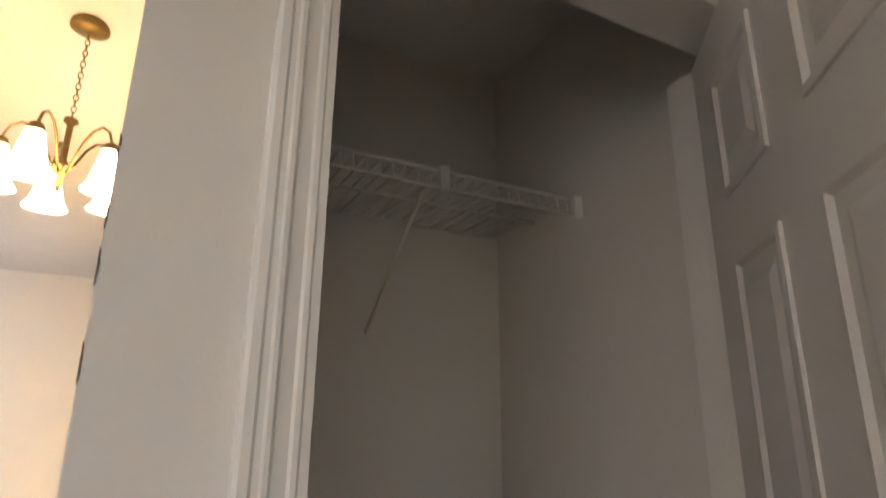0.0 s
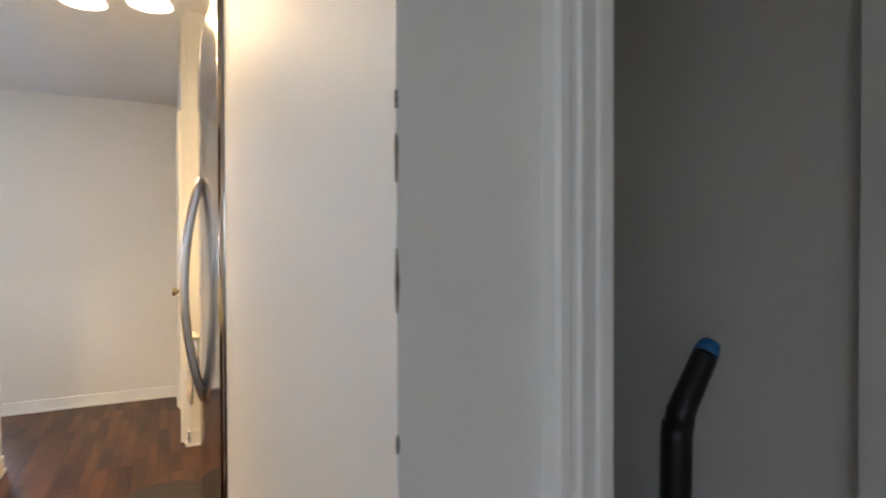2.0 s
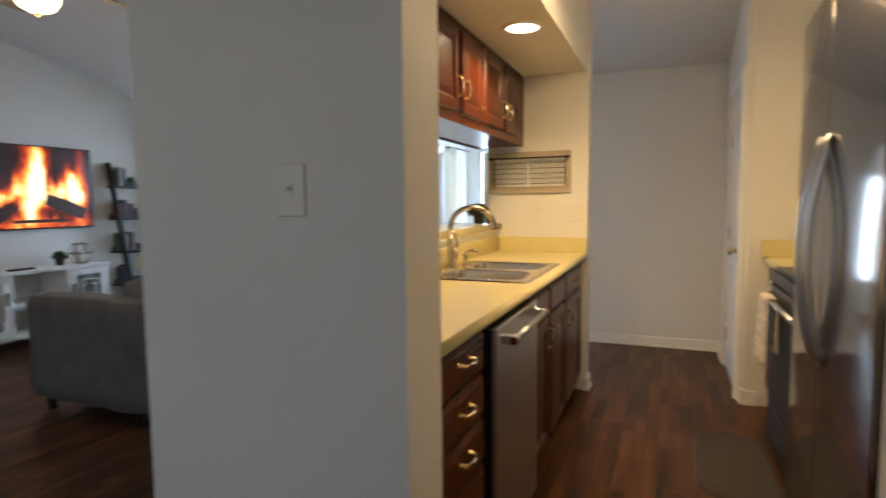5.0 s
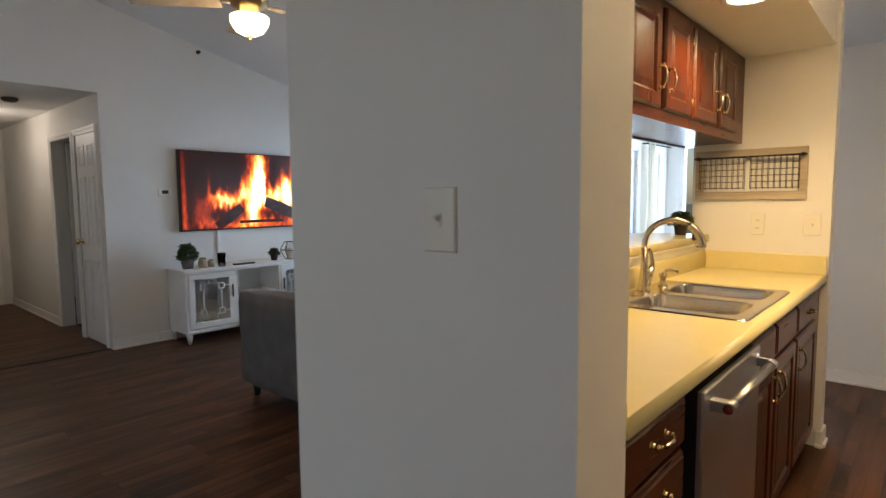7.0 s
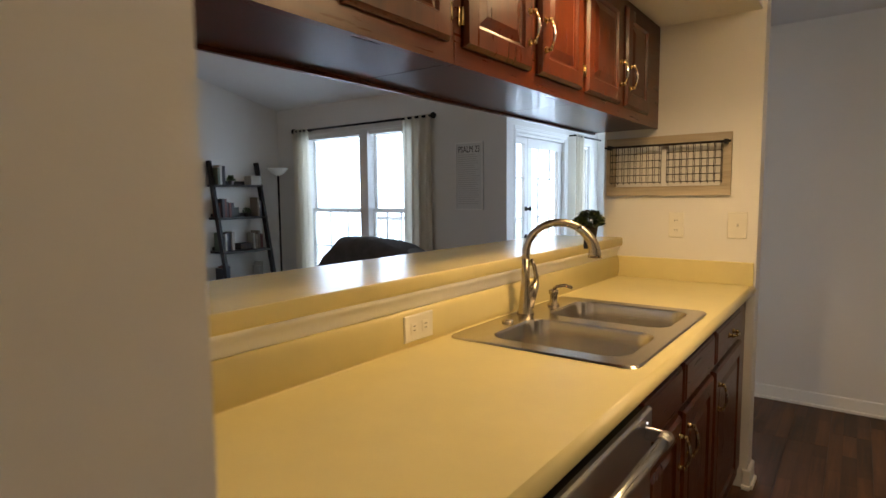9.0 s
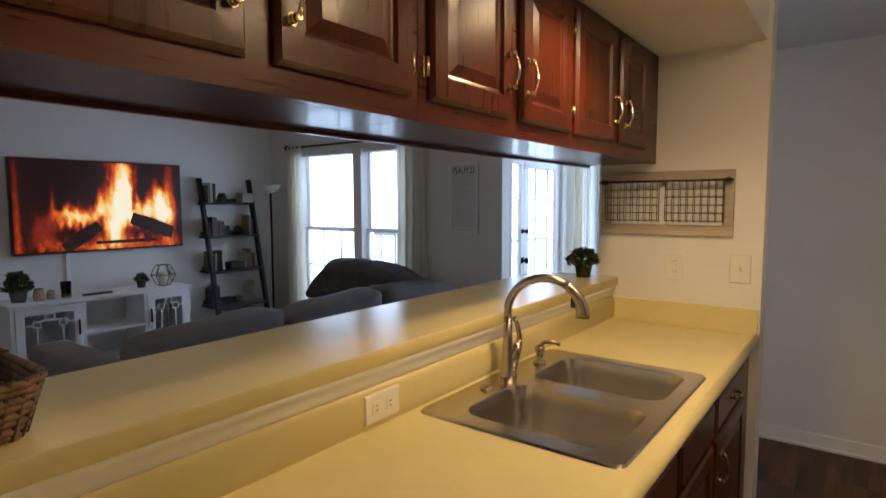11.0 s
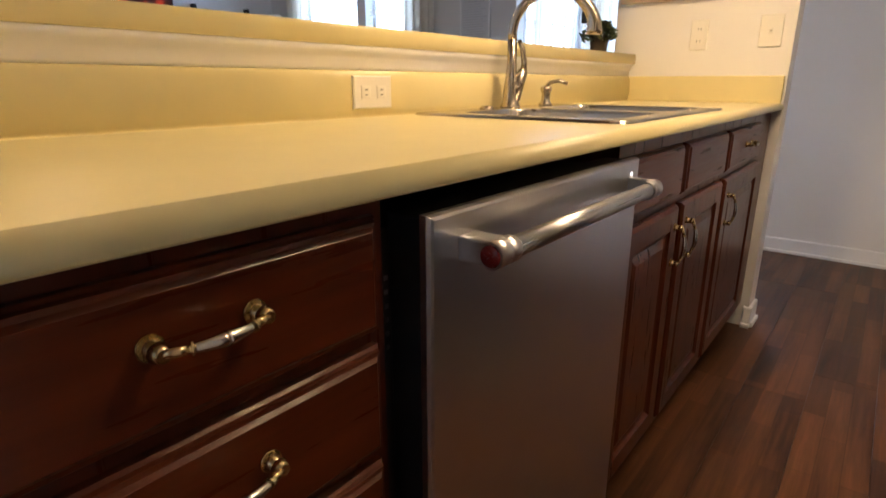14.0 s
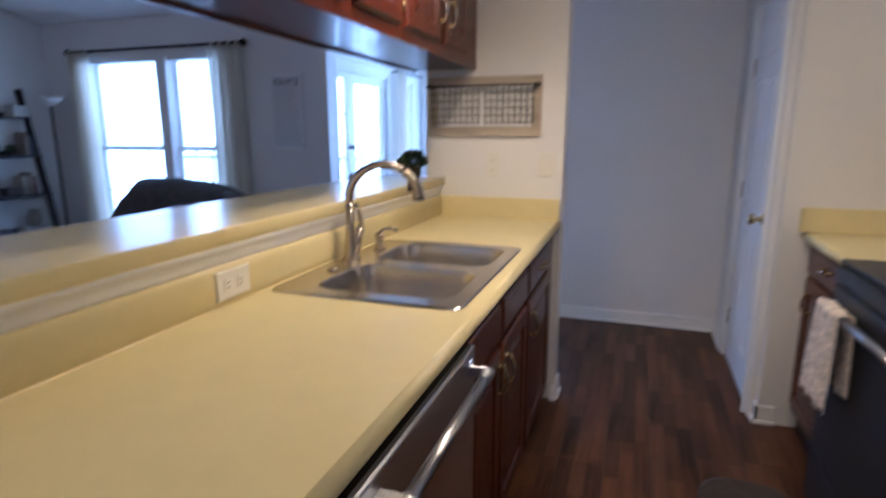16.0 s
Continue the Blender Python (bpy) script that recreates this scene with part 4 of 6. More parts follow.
stove = thing("electric_range", (1.9, -0.9, 0), "black and stainless electric range with a towel bar handle", "stove")
SY_0, SY_1 = -1.285, -0.525
part("body", boxes((1.60, SY_0, 0.04, 2.27, SY_1, 0.895), bevel=0.004), BLACK, stove)
part("cooktop", boxes((1.585, SY_0, 0.8955, 2.2, SY_1, 0.915), bevel=0.005), BLACK, stove, "black glass cooktop")
for x, y, r in ((1.75, -1.1, 0.09), (1.75, -0.71, 0.075), (2.02, -1.1, 0.075), (2.02, -0.71, 0.09)):
    part("burner_ring", lathe(bmesh.new(), [(r, 0), (r, 0.0012), (r - 0.006, 0.0012), (r - 0.006, 0)], (x, y, 0.9152), 24, close=False), POTGREY, stove)
ov = part("oven_door", boxes((1.572, SY_0 + 0.004, 0.24, 1.5995, SY_1 - 0.004, 0.83), bevel=0.004), BLACK, stove, "black glass oven door")
part("oven_window", boxes((1.5695, SY_0 + 0.09, 0.34, 1.5718, SY_1 - 0.09, 0.68), bevel=0.001), BLACK, ov, "black oven glass")
bm = tube(bmesh.new(), [(1.535, SY_0 + 0.05, 0.775), (1.535, SY_1 - 0.03, 0.775)], 0.012, 12)
for y in (SY_0 + 0.07, SY_1 - 0.05):
    tube(bm, [(1.574, y, 0.775), (1.535, y, 0.775)], 0.009, 10)
part("handle", bm, STEEL, ov)
part("storage_drawer", boxes((1.572, SY_0 + 0.004, 0.06, 1.5995, SY_1 - 0.004, 0.23), bevel=0.004), BLACK, stove)
part("control_panel", boxes((2.2, SY_0, 0.9, 2.27, SY_1, 1.08), bevel=0.006), BLACK, stove)
part("front_rail", boxes((1.574, SY_0 + 0.004, 0.84, 1.5995, SY_1 - 0.004, 0.893), bevel=0.003), BLACK, stove)

bm = bmesh.new()
nx, nz = 14, 16
for side in (0, 1):
    grid = []
    for i in range(nz + 1):
        row = []
        for j in range(nx + 1):
            t, u = i / nz, j / nx
            y = -0.695 + (u - 0.5) * (0.19 + 0.03 * t)
            z = 0.789 - t * (0.31 if side == 0 else 0.25)
            fold = (0.011 * math.sin(u * 17 + side) + 0.005 * math.sin(u * 41 + 3 * t)) * (0.35 + t)
            x = (1.514 if side == 0 else 1.552) + fold * 0.6 + (-0.01 * t if side == 0 else 0.004)
            row.append(bm.verts.new((x, y, z)))
        grid.append(row)
    for i in range(nz):
        for j in range(nx):
            bm.faces.new((grid[i][j], grid[i][j + 1], grid[i + 1][j + 1], grid[i + 1][j])).smooth = True
    tops = grid[0] if side == 0 else tops + grid[0]
for j in range(nx):
    mid = [bm.verts.new(((tops[j + k].co.x + tops[nx + 1 + j + k].co.x) / 2, tops[j + k].co.y, 0.795)) for k in (0, 1)]
    bm.faces.new((tops[j], tops[j + 1], mid[1], mid[0]))
    bm.faces.new((mid[0], mid[1], tops[nx + 1 + j + 1], tops[nx + 1 + j]))
towel = solid("dish_towel", bm, TOWEL, "cream dish towel with a crochet edge hung over the oven handle", "towel", at=(1.535, -0.655, 0.49))
sm = towel.modifiers.new("thick", "SOLIDIFY")
sm.thickness = 0.004

rc = thing("corner_worktop", (1.93, -0.22, 0.866), "cream laminate worktop beside the stove", "worktop")
bm = bmesh.new()
bullnose(bm, -0.52, 0.073, -2.278, -1.615, 0.866, 0.905, 0.02)
bmesh.ops.scale(bm, verts=bm.verts, vec=(-1, 1, 1))
part("top", bm, LAMI, rc)
part("backsplash", boxes((1.60, 0.052, 0.9055, 2.278, 0.0735, 1.01), bevel=0.003), LAMI, rc)
ru = thing("base_cabinet", (1.95, -0.22, 0), "narrow dark cherry base cabinet beside the stove", "kitchen cabinet")
part("body", boxes((1.66, -0.52, 0.1, 2.27, 0.07, 0.865)), CHERRY, ru)
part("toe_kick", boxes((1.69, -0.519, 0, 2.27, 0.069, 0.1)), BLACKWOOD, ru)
for z0, z1, pan in ((0.735, 0.855, False), (0.135, 0.715, True)):
    bm = bmesh.new()
    slab(bm, "-x", -0.505, 0.04, z0, z1, -1.66, [(0, 0.012), (0.004, 0.016), (0.008, 0.019), (0.052, 0.019), (0.058, 0.012), (0.066, 0.009), (0.085, 0.016)] if pan else [(0, 0.006), (0.004, 0.009), (0.007, 0.015), (0.016, 0.019)])
    f = part("door" if pan else "drawer_front", bm, CHERRY if pan else CHERRYY, ru)
    bail_pull(f, (1.641, -0.05 if pan else -0.23, 0.62 if pan else 0.80), (0, 0, 1) if pan else (0, 1, 0), (-1, 0, 0), 0.082)

mat_ = thing("floor_mat", (1.39, -0.85, 0), "brown anti-fatigue floor mat in front of the stove", "floor mat")
bm = bmesh.new()
loft(bm, [[(x, y, z) for x, y in rounded_rect(1.225 + i, -1.19 + i, 1.565 - i, -0.45 - i, 0.13, 10)] for i, z in ((0, 0.0005), (0, 0.004), (0.012, 0.012), (0.03, 0.0135))], smooth=False)
part("pad", bm, MATM, mat_)

# ---- chandelier ----
CX, CY = 1.19, -1.25
cz = roof_z(CY)
ch = thing("chandelier", (CX, CY, cz), "lit five-arm antique brass chandelier with frosted bell shades", "chandelier")
part("canopy", lathe(bmesh.new(), [(0.075, 0.022), (0.075, -0.012), (0.06, -0.022), (0.02, -0.034), (0.0, -0.035)], (CX, CY, cz), 24), OLDBRASS, ch)
nl = 15
for k in range(nl):
    z = 2.505 + (cz - 0.035 - 2.505) * (k + 0.5) / nl
    ax = Vector((1, 0, 0)) if k % 2 else Vector((0, 1, 0))
    hh = (cz - 0.035 - 2.505) / nl * 0.66
    pts = [Vector((CX, CY, z)) + ax * 0.009 * math.cos(radians(a)) + Vector((0, 0, hh * math.sin(radians(a)))) for a in range(0, 361, 40)]
    part("chain_link", tube(bmesh.new(), pts, 0.0024, 5, caps=False), OLDBRASS, ch)
part("column", lathe(bmesh.new(), [(0.0, 0.225), (0.024, 0.215), (0.028, 0.20), (0.012, 0.185), (0.012, 0.03), (0.03, 0.015), (0.034, 0.0), (0.022, -0.02), (0.012, -0.035), (0.014, -0.075), (0.008, -0.09), (0.0, -0.105)], (CX, CY, 2.285), 18), OLDBRASS, ch)
for i in range(5):
    a = radians(72 * i + 34.6)
    c, s = math.cos(a), math.sin(a)
    pts = [(CX + c * r, CY + s * r, z) for r, z in ((0.018, 2.26), (0.045, 2.31), (0.08, 2.39), (0.115, 2.435), (0.155, 2.45), (0.19, 2.425), (0.21, 2.37))]
    arm = part("arm", tube(bmesh.new(), pts, 0.0055, 8), OLDBRASS, ch)
    part("socket_cap", lathe(bmesh.new(), [(0.012, 0.03), (0.024, 0.022), (0.03, 0.0), (0.028, -0.008)], (CX + c * 0.21, CY + s * 0.21, 2.345), 16), OLDBRASS, arm)
    part("shade", lathe(bmesh.new(), [(0.032, 0.0), (0.042, -0.05), (0.053, -0.10), (0.062, -0.14), (0.081, -0.17), (0.078, -0.171), (0.058, -0.141), (0.049, -0.101), (0.038, -0.05), (0.028, -0.002)], (CX + c * 0.21, CY + s * 0.21, 2.338), 20, close=False), FROST, arm, "lit frosted bell shade")

# ---- closet ----
shelf = thing("wire_closet_shelf", (2.08, -2.5, 1.908), "white wire shelf with a hanging rail in the closet", "closet shelf")
bm = bmesh.new()
for k in range(30):
    x = 1.64 + 0.885 * k / 29
    tube(bm, [(x, -2.34, 1.908), (x, -2.72, 1.908), (x, -2.725, 1.873)], 0.0022, 5)
part("wire_grid", bm, TRIM, shelf)["kind"] = "stuff"
for y, z in ((-2.345, 1.906), (-2.53, 1.905), (-2.722, 1.911), (-2.727, 1.868)):
    part("rail", tube(bmesh.new(), [(1.635, y, z), (2.535, y, z)], 0.0042, 6), TRIM, shelf)
for x in (2.13, 2.525):
    part("clip", boxes((x - 0.012, -2.737, 1.861, x + 0.012, -2.716, 1.920), bevel=0.003), TRIM, shelf)
part("brace", tube(bmesh.new(), [(2.10, -2.72, 1.903), (2.10, -2.338, 1.576)], 0.005, 6), PLATE, shelf, "slanted white brace")

vac = thing("stick_vacuum", (2.27, -2.85, 0), "black stick vacuum with a blue-tipped handle in the closet", "vacuum cleaner")
part("tube", tube(bmesh.new(), [(2.262, -2.87, 0.12), (2.276, -2.87, 0.862), (2.28, -2.87, 0.887)], 0.029, 16), BLACK, vac)
hb = part("grip", tube(bmesh.new(), [(2.279, -2.87, 0.872), (2.288, -2.87, 0.907), (2.30, -2.87, 0.927), (2.352, -2.87, 1.004), (2.359, -2.87, 1.014)], 0.028, 16, r_end=0.023), BLACK, vac)
part("tip", tube(bmesh.new(), [(2.357, -2.87, 1.012), (2.368, -2.87, 1.028), (2.372, -2.87, 1.033)], 0.0245, 16, r_end=0.017), BLUE, hb, "blue plastic tip")
part("floor_head", boxes((2.12, -2.99, 0.002, 2.36, -2.81, 0.09), bevel=0.02), BLACK, vac)


# ---- living room: windows, curtains, nook doors ----
def sash(parent, face, u0, u1, v0, v1, w, depth, bar=0.038, muntins=(0, 0), name="sash"):
    bm = bmesh.new()
    for a, b, c, d in ((u0, u1, v0, v0 + bar), (u0, u1, v1 - bar, v1), (u0, u0 + bar, v0 + bar, v1 - bar), (u1 - bar, u1, v0 + bar, v1 - bar)):
        slab(bm, face, a, b, c, d, w, [(0, depth - 0.003), (0.003, depth)])
    for k in range(muntins[0]):
        u = u0 + (u1 - u0) * (k + 1) / (muntins[0] + 1)
        slab(bm, face, u - 0.008, u + 0.008, v0 + bar, v1 - bar, w + depth * 0.3, [(0, depth * 0.4)])
    for k in range(muntins[1]):
        v = v0 + (v1 - v0) * (k + 1) / (muntins[1] + 1)
        slab(bm, face, u0 + bar, u1 - bar, v - 0.008, v + 0.008, w + depth * 0.3, [(0, depth * 0.41)])
    fr = part(name, bm, TRIM, parent)
    bm = bmesh.new()
    slab(bm, face, u0 + bar, u1 - bar, v0 + bar, v1 - bar, w + depth * 0.45, [(0, 0.004)])
    pane = part("pane", bm, GLASS, fr)
    pane.visible_shadow = False
    return fr


win = tagged(thing("window_1", (-3.16, WINY, 0.35), "wide white double window with lowered blinds and daylight behind", "window"), kind="structure")
part("window_frame", boxes((-4.0, 1.42, 0.35, -3.975, 1.52, 2.0), (-2.485, 1.42, 0.35, -2.46, 1.52, 2.0), (-3.975, 1.42, 1.975, -2.485, 1.52, 2.0), (-3.975, 1.42, 0.35, -2.485, 1.52, 0.372), (-3.16, 1.405, 0.372, -3.05, 1.52, 1.975)), TRIM, win)
part("window_sill", boxes((-4.02, 1.375, 0.335, -2.44, 1.4195, 0.358), bevel=0.004), TRIM, win)
for u0, u1 in ((-3.975, -3.16), (-3.05, -2.485)):
    sash(win, "-y", u0, u1, 0.372, 1.19, -1.50, 0.03, muntins=(2, 1))
    sash(win, "-y", u0, u1, 1.16, 1.975, -1.518, 0.018, muntins=(0, 0))
    bm = boxes((u0 + 0.01, 1.425, 1.94, u1 - 0.01, 1.46, 1.973), bevel=0.002)
    part("blind_rail", bm, TRIM, win)
    bm = bmesh.new()
    for k in range(44):
        z = 0.42 + 1.505 * k / 43
        box(bm, u0 + 0.012, 1.43, z, u1 - 0.012, 1.452, z + 0.0016)
    part("blind_slats", bm, TRIM, win, "thin white blind slats")["kind"] = "stuff"


def curtain(name, axis, a0, a1, b, z0, z1, folds, label, amp=0.028):
    """A pleated hanging along x or y, gathered at the top."""
    bm = bmesh.new()
    n, m = folds * 10, 14
    grid = []
    for i in range(m + 1):
        t = i / m
        row = []
        for j in range(n + 1):
            u = j / n
            wv = amp * (0.8 + 0.3 * t) * math.sin(u * folds * 2 * math.pi + 0.6 * math.sin(3 * t)) + 0.006 * noise.noise((u * 9, t * 4, a0))
            along = a0 + (a1 - a0) * u + 0.02 * (t ** 1.5) * (u - 0.5) * 2
            row.append(bm.verts.new((along, b + wv, z1 - (z1 - z0) * t) if axis == "x" else (b + wv, along, z1 - (z1 - z0) * t)))
        grid.append(row)
    for i in range(m):
        for j in range(n):
            bm.faces.new((grid[i][j], grid[i][j + 1], grid[i + 1][j + 1], grid[i + 1][j])).smooth = True
    ob = solid(name, bm, SHEER, label, "curtain", "curtains", at=(a0, b, z0) if axis == "x" else (b, a0, z0))
    md = ob.modifiers.new("thick", "SOLIDIFY")
    md.thickness = 0.003
    return ob


curtain("curtain", "x", -4.12, -3.85, 1.33, 0.03, 2.05, 4, "cream linen curtain drawn to the side of the window")
curtain("curtain", "x", -2.52, -2.19, 1.33, 0.03, 2.05, 4, "cream linen curtain drawn to the side of the window")
rod = thing("curtain_rod", (-3.2, 1.33, 2.03), "black iron curtain rod with round finials", "curtain rod")
part("rod", tube(bmesh.new(), [(-4.06, 1.33, 2.035), (-2.18, 1.33, 2.035)], 0.011, 10), IRON, rod)
for x, s in ((-4.06, -1), (-2.18, 1)):
    part("finial", lathe(bmesh.new(), [(0.012, 0), (0.026, 0.015 * s), (0.03, 0.035 * s), (0.02, 0.05 * s), (0, 0.055 * s)], (x, 1.33, 2.035), 14, "x"), IRON, rod)
for x in (-3.9, -2.3):
    part("bracket", tube(bmesh.new(), [(x, 1.409, 2.035), (x, 1.33, 2.035)], 0.008, 8), IRON, rod)

fd_ = tagged(thing("door_1", (-1.5, 2.1, 0), "white glazed french doors with dark knobs, daylight behind", "door"), kind="structure")
part("door_frame", boxes((-1.555, 1.572, 0, -1.462, 1.597, 1.858), (-1.555, 2.603, 0, -1.462, 2.628, 1.858), (-1.555, 1.597, 1.833, -1.462, 2.603, 1.858)), TRIM, fd_)
for u0, u1, mt in ((1.599, 1.872, (0, 4)), (1.876, 2.601, (2, 4))):
    bar = 0.055 if u1 - u0 < 0.4 else 0.085
    fr = sash(fd_, "+x", u0, u1, 0.02, 1.83, -1.53, 0.04, bar, mt, "leaf")
    part("kick_panel", boxes((-1.532, u0 + bar, 0.02 + bar, -1.492, u1 - bar, 0.24)), TRIM, fr)
for z, r in ((0.931, 0.027), (1.19, 0.02)):
    part("knob", lathe(bmesh.new(), [(r * 1.1, 0), (r * 1.1, 0.006), (r * 0.5, 0.012), (r * 0.5, 0.03), (r, 0.04), (r, 0.055), (0, 0.06)], (-1.49, 1.843, z), 14, "x"), IRON, fd_, "dark bronze knob")
for z in (0.3, 1.05, 1.7):
    part("hinge", boxes((-1.4905, 2.59, z - 0.045, -1.46, 2.612, z + 0.045), bevel=0.002), PLATE, fd_)
casing("trim_french_doors", "+x", 1.60, 2.60, 1.86, -1.46, 0.055, "white casing of the french doors")

nw = tagged(thing("window_2", (-1.5, 3.14, 0.5), "narrow white nook window with daylight behind", "window"), kind="structure")
part("window_frame", boxes((-1.55, 2.98, 0.5, -1.465, 3.0, 1.86), (-1.55, 3.28, 0.5, -1.465, 3.3, 1.86), (-1.55, 3.0, 1.84, -1.465, 3.28, 1.86), (-1.55, 3.0, 0.5, -1.465, 3.28, 0.52)), TRIM, nw)
sash(nw, "+x", 3.0, 3.28, 0.52, 1.84, -1.52, 0.03, muntins=(0, 1))
curtain("curtain", "y", 2.74, 2.96, -1.40, 0.03, 1.93, 3, "cream curtain beside the narrow nook window", 0.022)
rod2 = thing("curtain_rod", (-1.4, 3.0, 1.92), "short black curtain rod in the nook", "curtain rod")
part("rod", tube(bmesh.new(), [(-1.40, 2.70, 1.915), (-1.40, 3.42, 1.915)], 0.009, 8), IRON, rod2)
part("bracket", tube(bmesh.new(), [(-1.459, 2.72, 1.915), (-1.40, 2.72, 1.915)], 0.007, 8), IRON, rod2)

nf = tagged(thing("window_4", (-0.42, 3.55, 0.45), "wide white nook window full of daylight", "window"), kind="structure")
part("window_frame", boxes((-1.3, 3.51, 0.45, -1.26, 3.59, 1.95), (0.41, 3.51, 0.45, 0.45, 3.59, 1.95), (-1.26, 3.51, 1.91, 0.41, 3.59, 1.95), (-1.26, 3.51, 0.45, 0.41, 3.59, 0.49), (-0.44, 3.51, 0.49, -0.40, 3.59, 1.91)), TRIM, nf)
# window put in out of view, as the opening for the back fill lamp
bw = tagged(thing("unseen_back_window", (-1.15, -5.25, 0.7), "wide white window added unseen behind the walker", "window"), kind="structure")
part("window_frame", boxes((-2.3, -5.29, 0.7, -2.26, -5.21, 2.1), (-0.04, -5.29, 0.7, 0.0, -5.21, 2.1), (-2.26, -5.29, 2.06, -0.04, -5.21, 2.1), (-2.26, -5.29, 0.7, -0.04, -5.21, 0.74), (-1.17, -5.29, 0.74, -1.13, -5.21, 2.06)), TRIM, bw)

# invented entry window, unseen, that lets the entry fill lamp in
ew = tagged(thing("unseen_entry_window", (0.95, -5.25, 0.7), "white window added unseen in the entry wall behind the walker", "window"), kind="structure")
part("window_frame", boxes((0.4, -5.29, 0.7, 0.44, -5.21, 2.1), (1.46, -5.29, 0.7, 1.5, -5.21, 2.1), (0.44, -5.29, 2.06, 1.46, -5.21, 2.1), (0.44, -5.29, 0.7, 1.46, -5.21, 0.74)), TRIM, ew)

# balcony beyond the windows
room("balcony_floor", [(-4.7, 1.54, -0.15, -1.57, 3.4, -0.03)], CONCRETE, "pale concrete balcony floor", "balcony")
bal = thing("balcony_railing", (-3.1, 3.3, -0.03), "white metal balcony railing with upright bars", "railing")
part("top_rail", boxes((-4.7, 3.27, 0.98, -1.6, 3.33, 1.03), bevel=0.006), TRIM, bal)
part("bottom_rail", boxes((-4.7, 3.28, 0.06, -1.6, 3.32, 0.1), bevel=0.004), TRIM, bal)
bar_mesh = None
for k in range(26):
    x = -4.64 + 0.12 * k
    if bar_mesh is None:
        b0 = part("bar", boxes((x - 0.01, 3.29, -0.03, x + 0.01, 3.31, 0.98)), TRIM, bal)
        bar_mesh = b0.data
    else:
        ob = new("bar", bar_mesh)
        ob.parent = bal
        ob.location = (0.12 * k, 0, 0)

# ---- living room: television and console ----
m, nt, b, ln = nodes_of("fireplace_picture")
b.inputs["Base Color"].default_value, b.inputs["Roughness"].default_value = (0.01, 0.01, 0.01, 1), 0.25
co = nt.nodes.new("ShaderNodeTexCoord")
sep = nt.nodes.new("ShaderNodeSeparateXYZ")
ln.new(co.outputs["Object"], sep.inputs[0])


def calc(op, a, c=None, d=None):
    n_ = nt.nodes.new("ShaderNodeMath")
    n_.operation = op
    for i_, v_ in enumerate((a, c, d)):
        if v_ is None:
            continue
        if isinstance(v_, (int, float)):
            n_.inputs[i_].default_value = v_
        else:
            ln.new(v_, n_.inputs[i_])
    return n_.outputs[0]


def bump_at(u, centre, width):
    """A soft hill of height one across u."""
    q = calc("DIVIDE", calc("SUBTRACT", u, centre), width)
    return calc("POWER", 2.718, calc("MULTIPLY", calc("MULTIPLY", q, q), -1.0))


U, V = sep.outputs[1], sep.outputs[2]
warp = tex_noise(nt, 4.5, 4, (1, 1, 0.5))
lick = tex_noise(nt, 9.0, 6, (1, 1.5, 0.5), 0.62)
fine = tex_noise(nt, 26.0, 5, (1, 1.2, 0.55), 0.65)
uw = calc("ADD", U, calc("MULTIPLY", calc("SUBTRACT", warp.outputs[0], 0.5), 0.30))
uw = calc("ADD", uw, calc("MULTIPLY", calc("SUBTRACT", lick.outputs[0], 0.5), 0.16))
vw = calc("ADD", V, calc("MULTIPLY", calc("SUBTRACT", lick.outputs[0], 0.5), 0.30))


def blob(u0, v0, wu, wv, amp, warped=True):
    return calc("MULTIPLY", calc("MULTIPLY", bump_at(uw if warped else U, u0, wu), bump_at(vw if warped else V, v0, wv)), amp)


total = None
for args in ((0.12, 0.55, 0.10, 0.27, 1.15), (0.47, 0.40, 0.06, 0.19, 0.95), (-0.23, 0.31, 0.17, 0.075, 0.8), (0.24, 0.33, 0.27, 0.12, 0.85),
             (0.07, 0.17, 0.09, 0.09, 0.95), (-0.05, 0.42, 0.05, 0.12, 0.5), (0.10, 0.045, 0.60, 0.07, 0.42), (0.57, 0.35, 0.055, 0.5, 0.40, False),
             (-0.65, 0.3, 0.028, 0.6, 0.26, False), (-0.46, 0.17, 0.13, 0.16, 0.24), (-0.40, 0.45, 0.02, 0.12, 0.2, False)):
    total = blob(*args) if total is None else calc("ADD", total, blob(*args))
total = calc("MULTIPLY", total, calc("ADD", 0.42, calc("MULTIPLY", fine.outputs[0], 1.15)))
col = ramp(nt, total, [(0.0, (0.009, 0.0015, 0.001)), (0.14, (0.035, 0.004, 0.002)), (0.28, (0.26, 0.022, 0.005)), (0.44, (0.62, 0.10, 0.012)), (0.60, (0.93, 0.36, 0.05)), (0.78, (1.0, 0.75, 0.28)), (1.0, (1, 0.96, 0.72))])
ln.new(col.outputs[0], b.inputs["Emission Color"])
b.inputs["Emission Strength"].default_value = 2.1
FIRE = m
m2, nt2, b2_, ln2 = nodes_of("dark_log_picture")
g2 = tex_noise(nt2, 30, 5, (1, 0.3, 1))
r2 = ramp(nt2, g2.outputs[0], [(0.45, (0.012, 0.003, 0.002)), (0.8, (0.10, 0.02, 0.008))])
ln2.new(r2.outputs[0], b2_.inputs["Emission Color"])
b2_.inputs["Emission Strength"].default_value, b2_.inputs["Base Color"].default_value = 1.0, (0.01, 0.01, 0.01, 1)

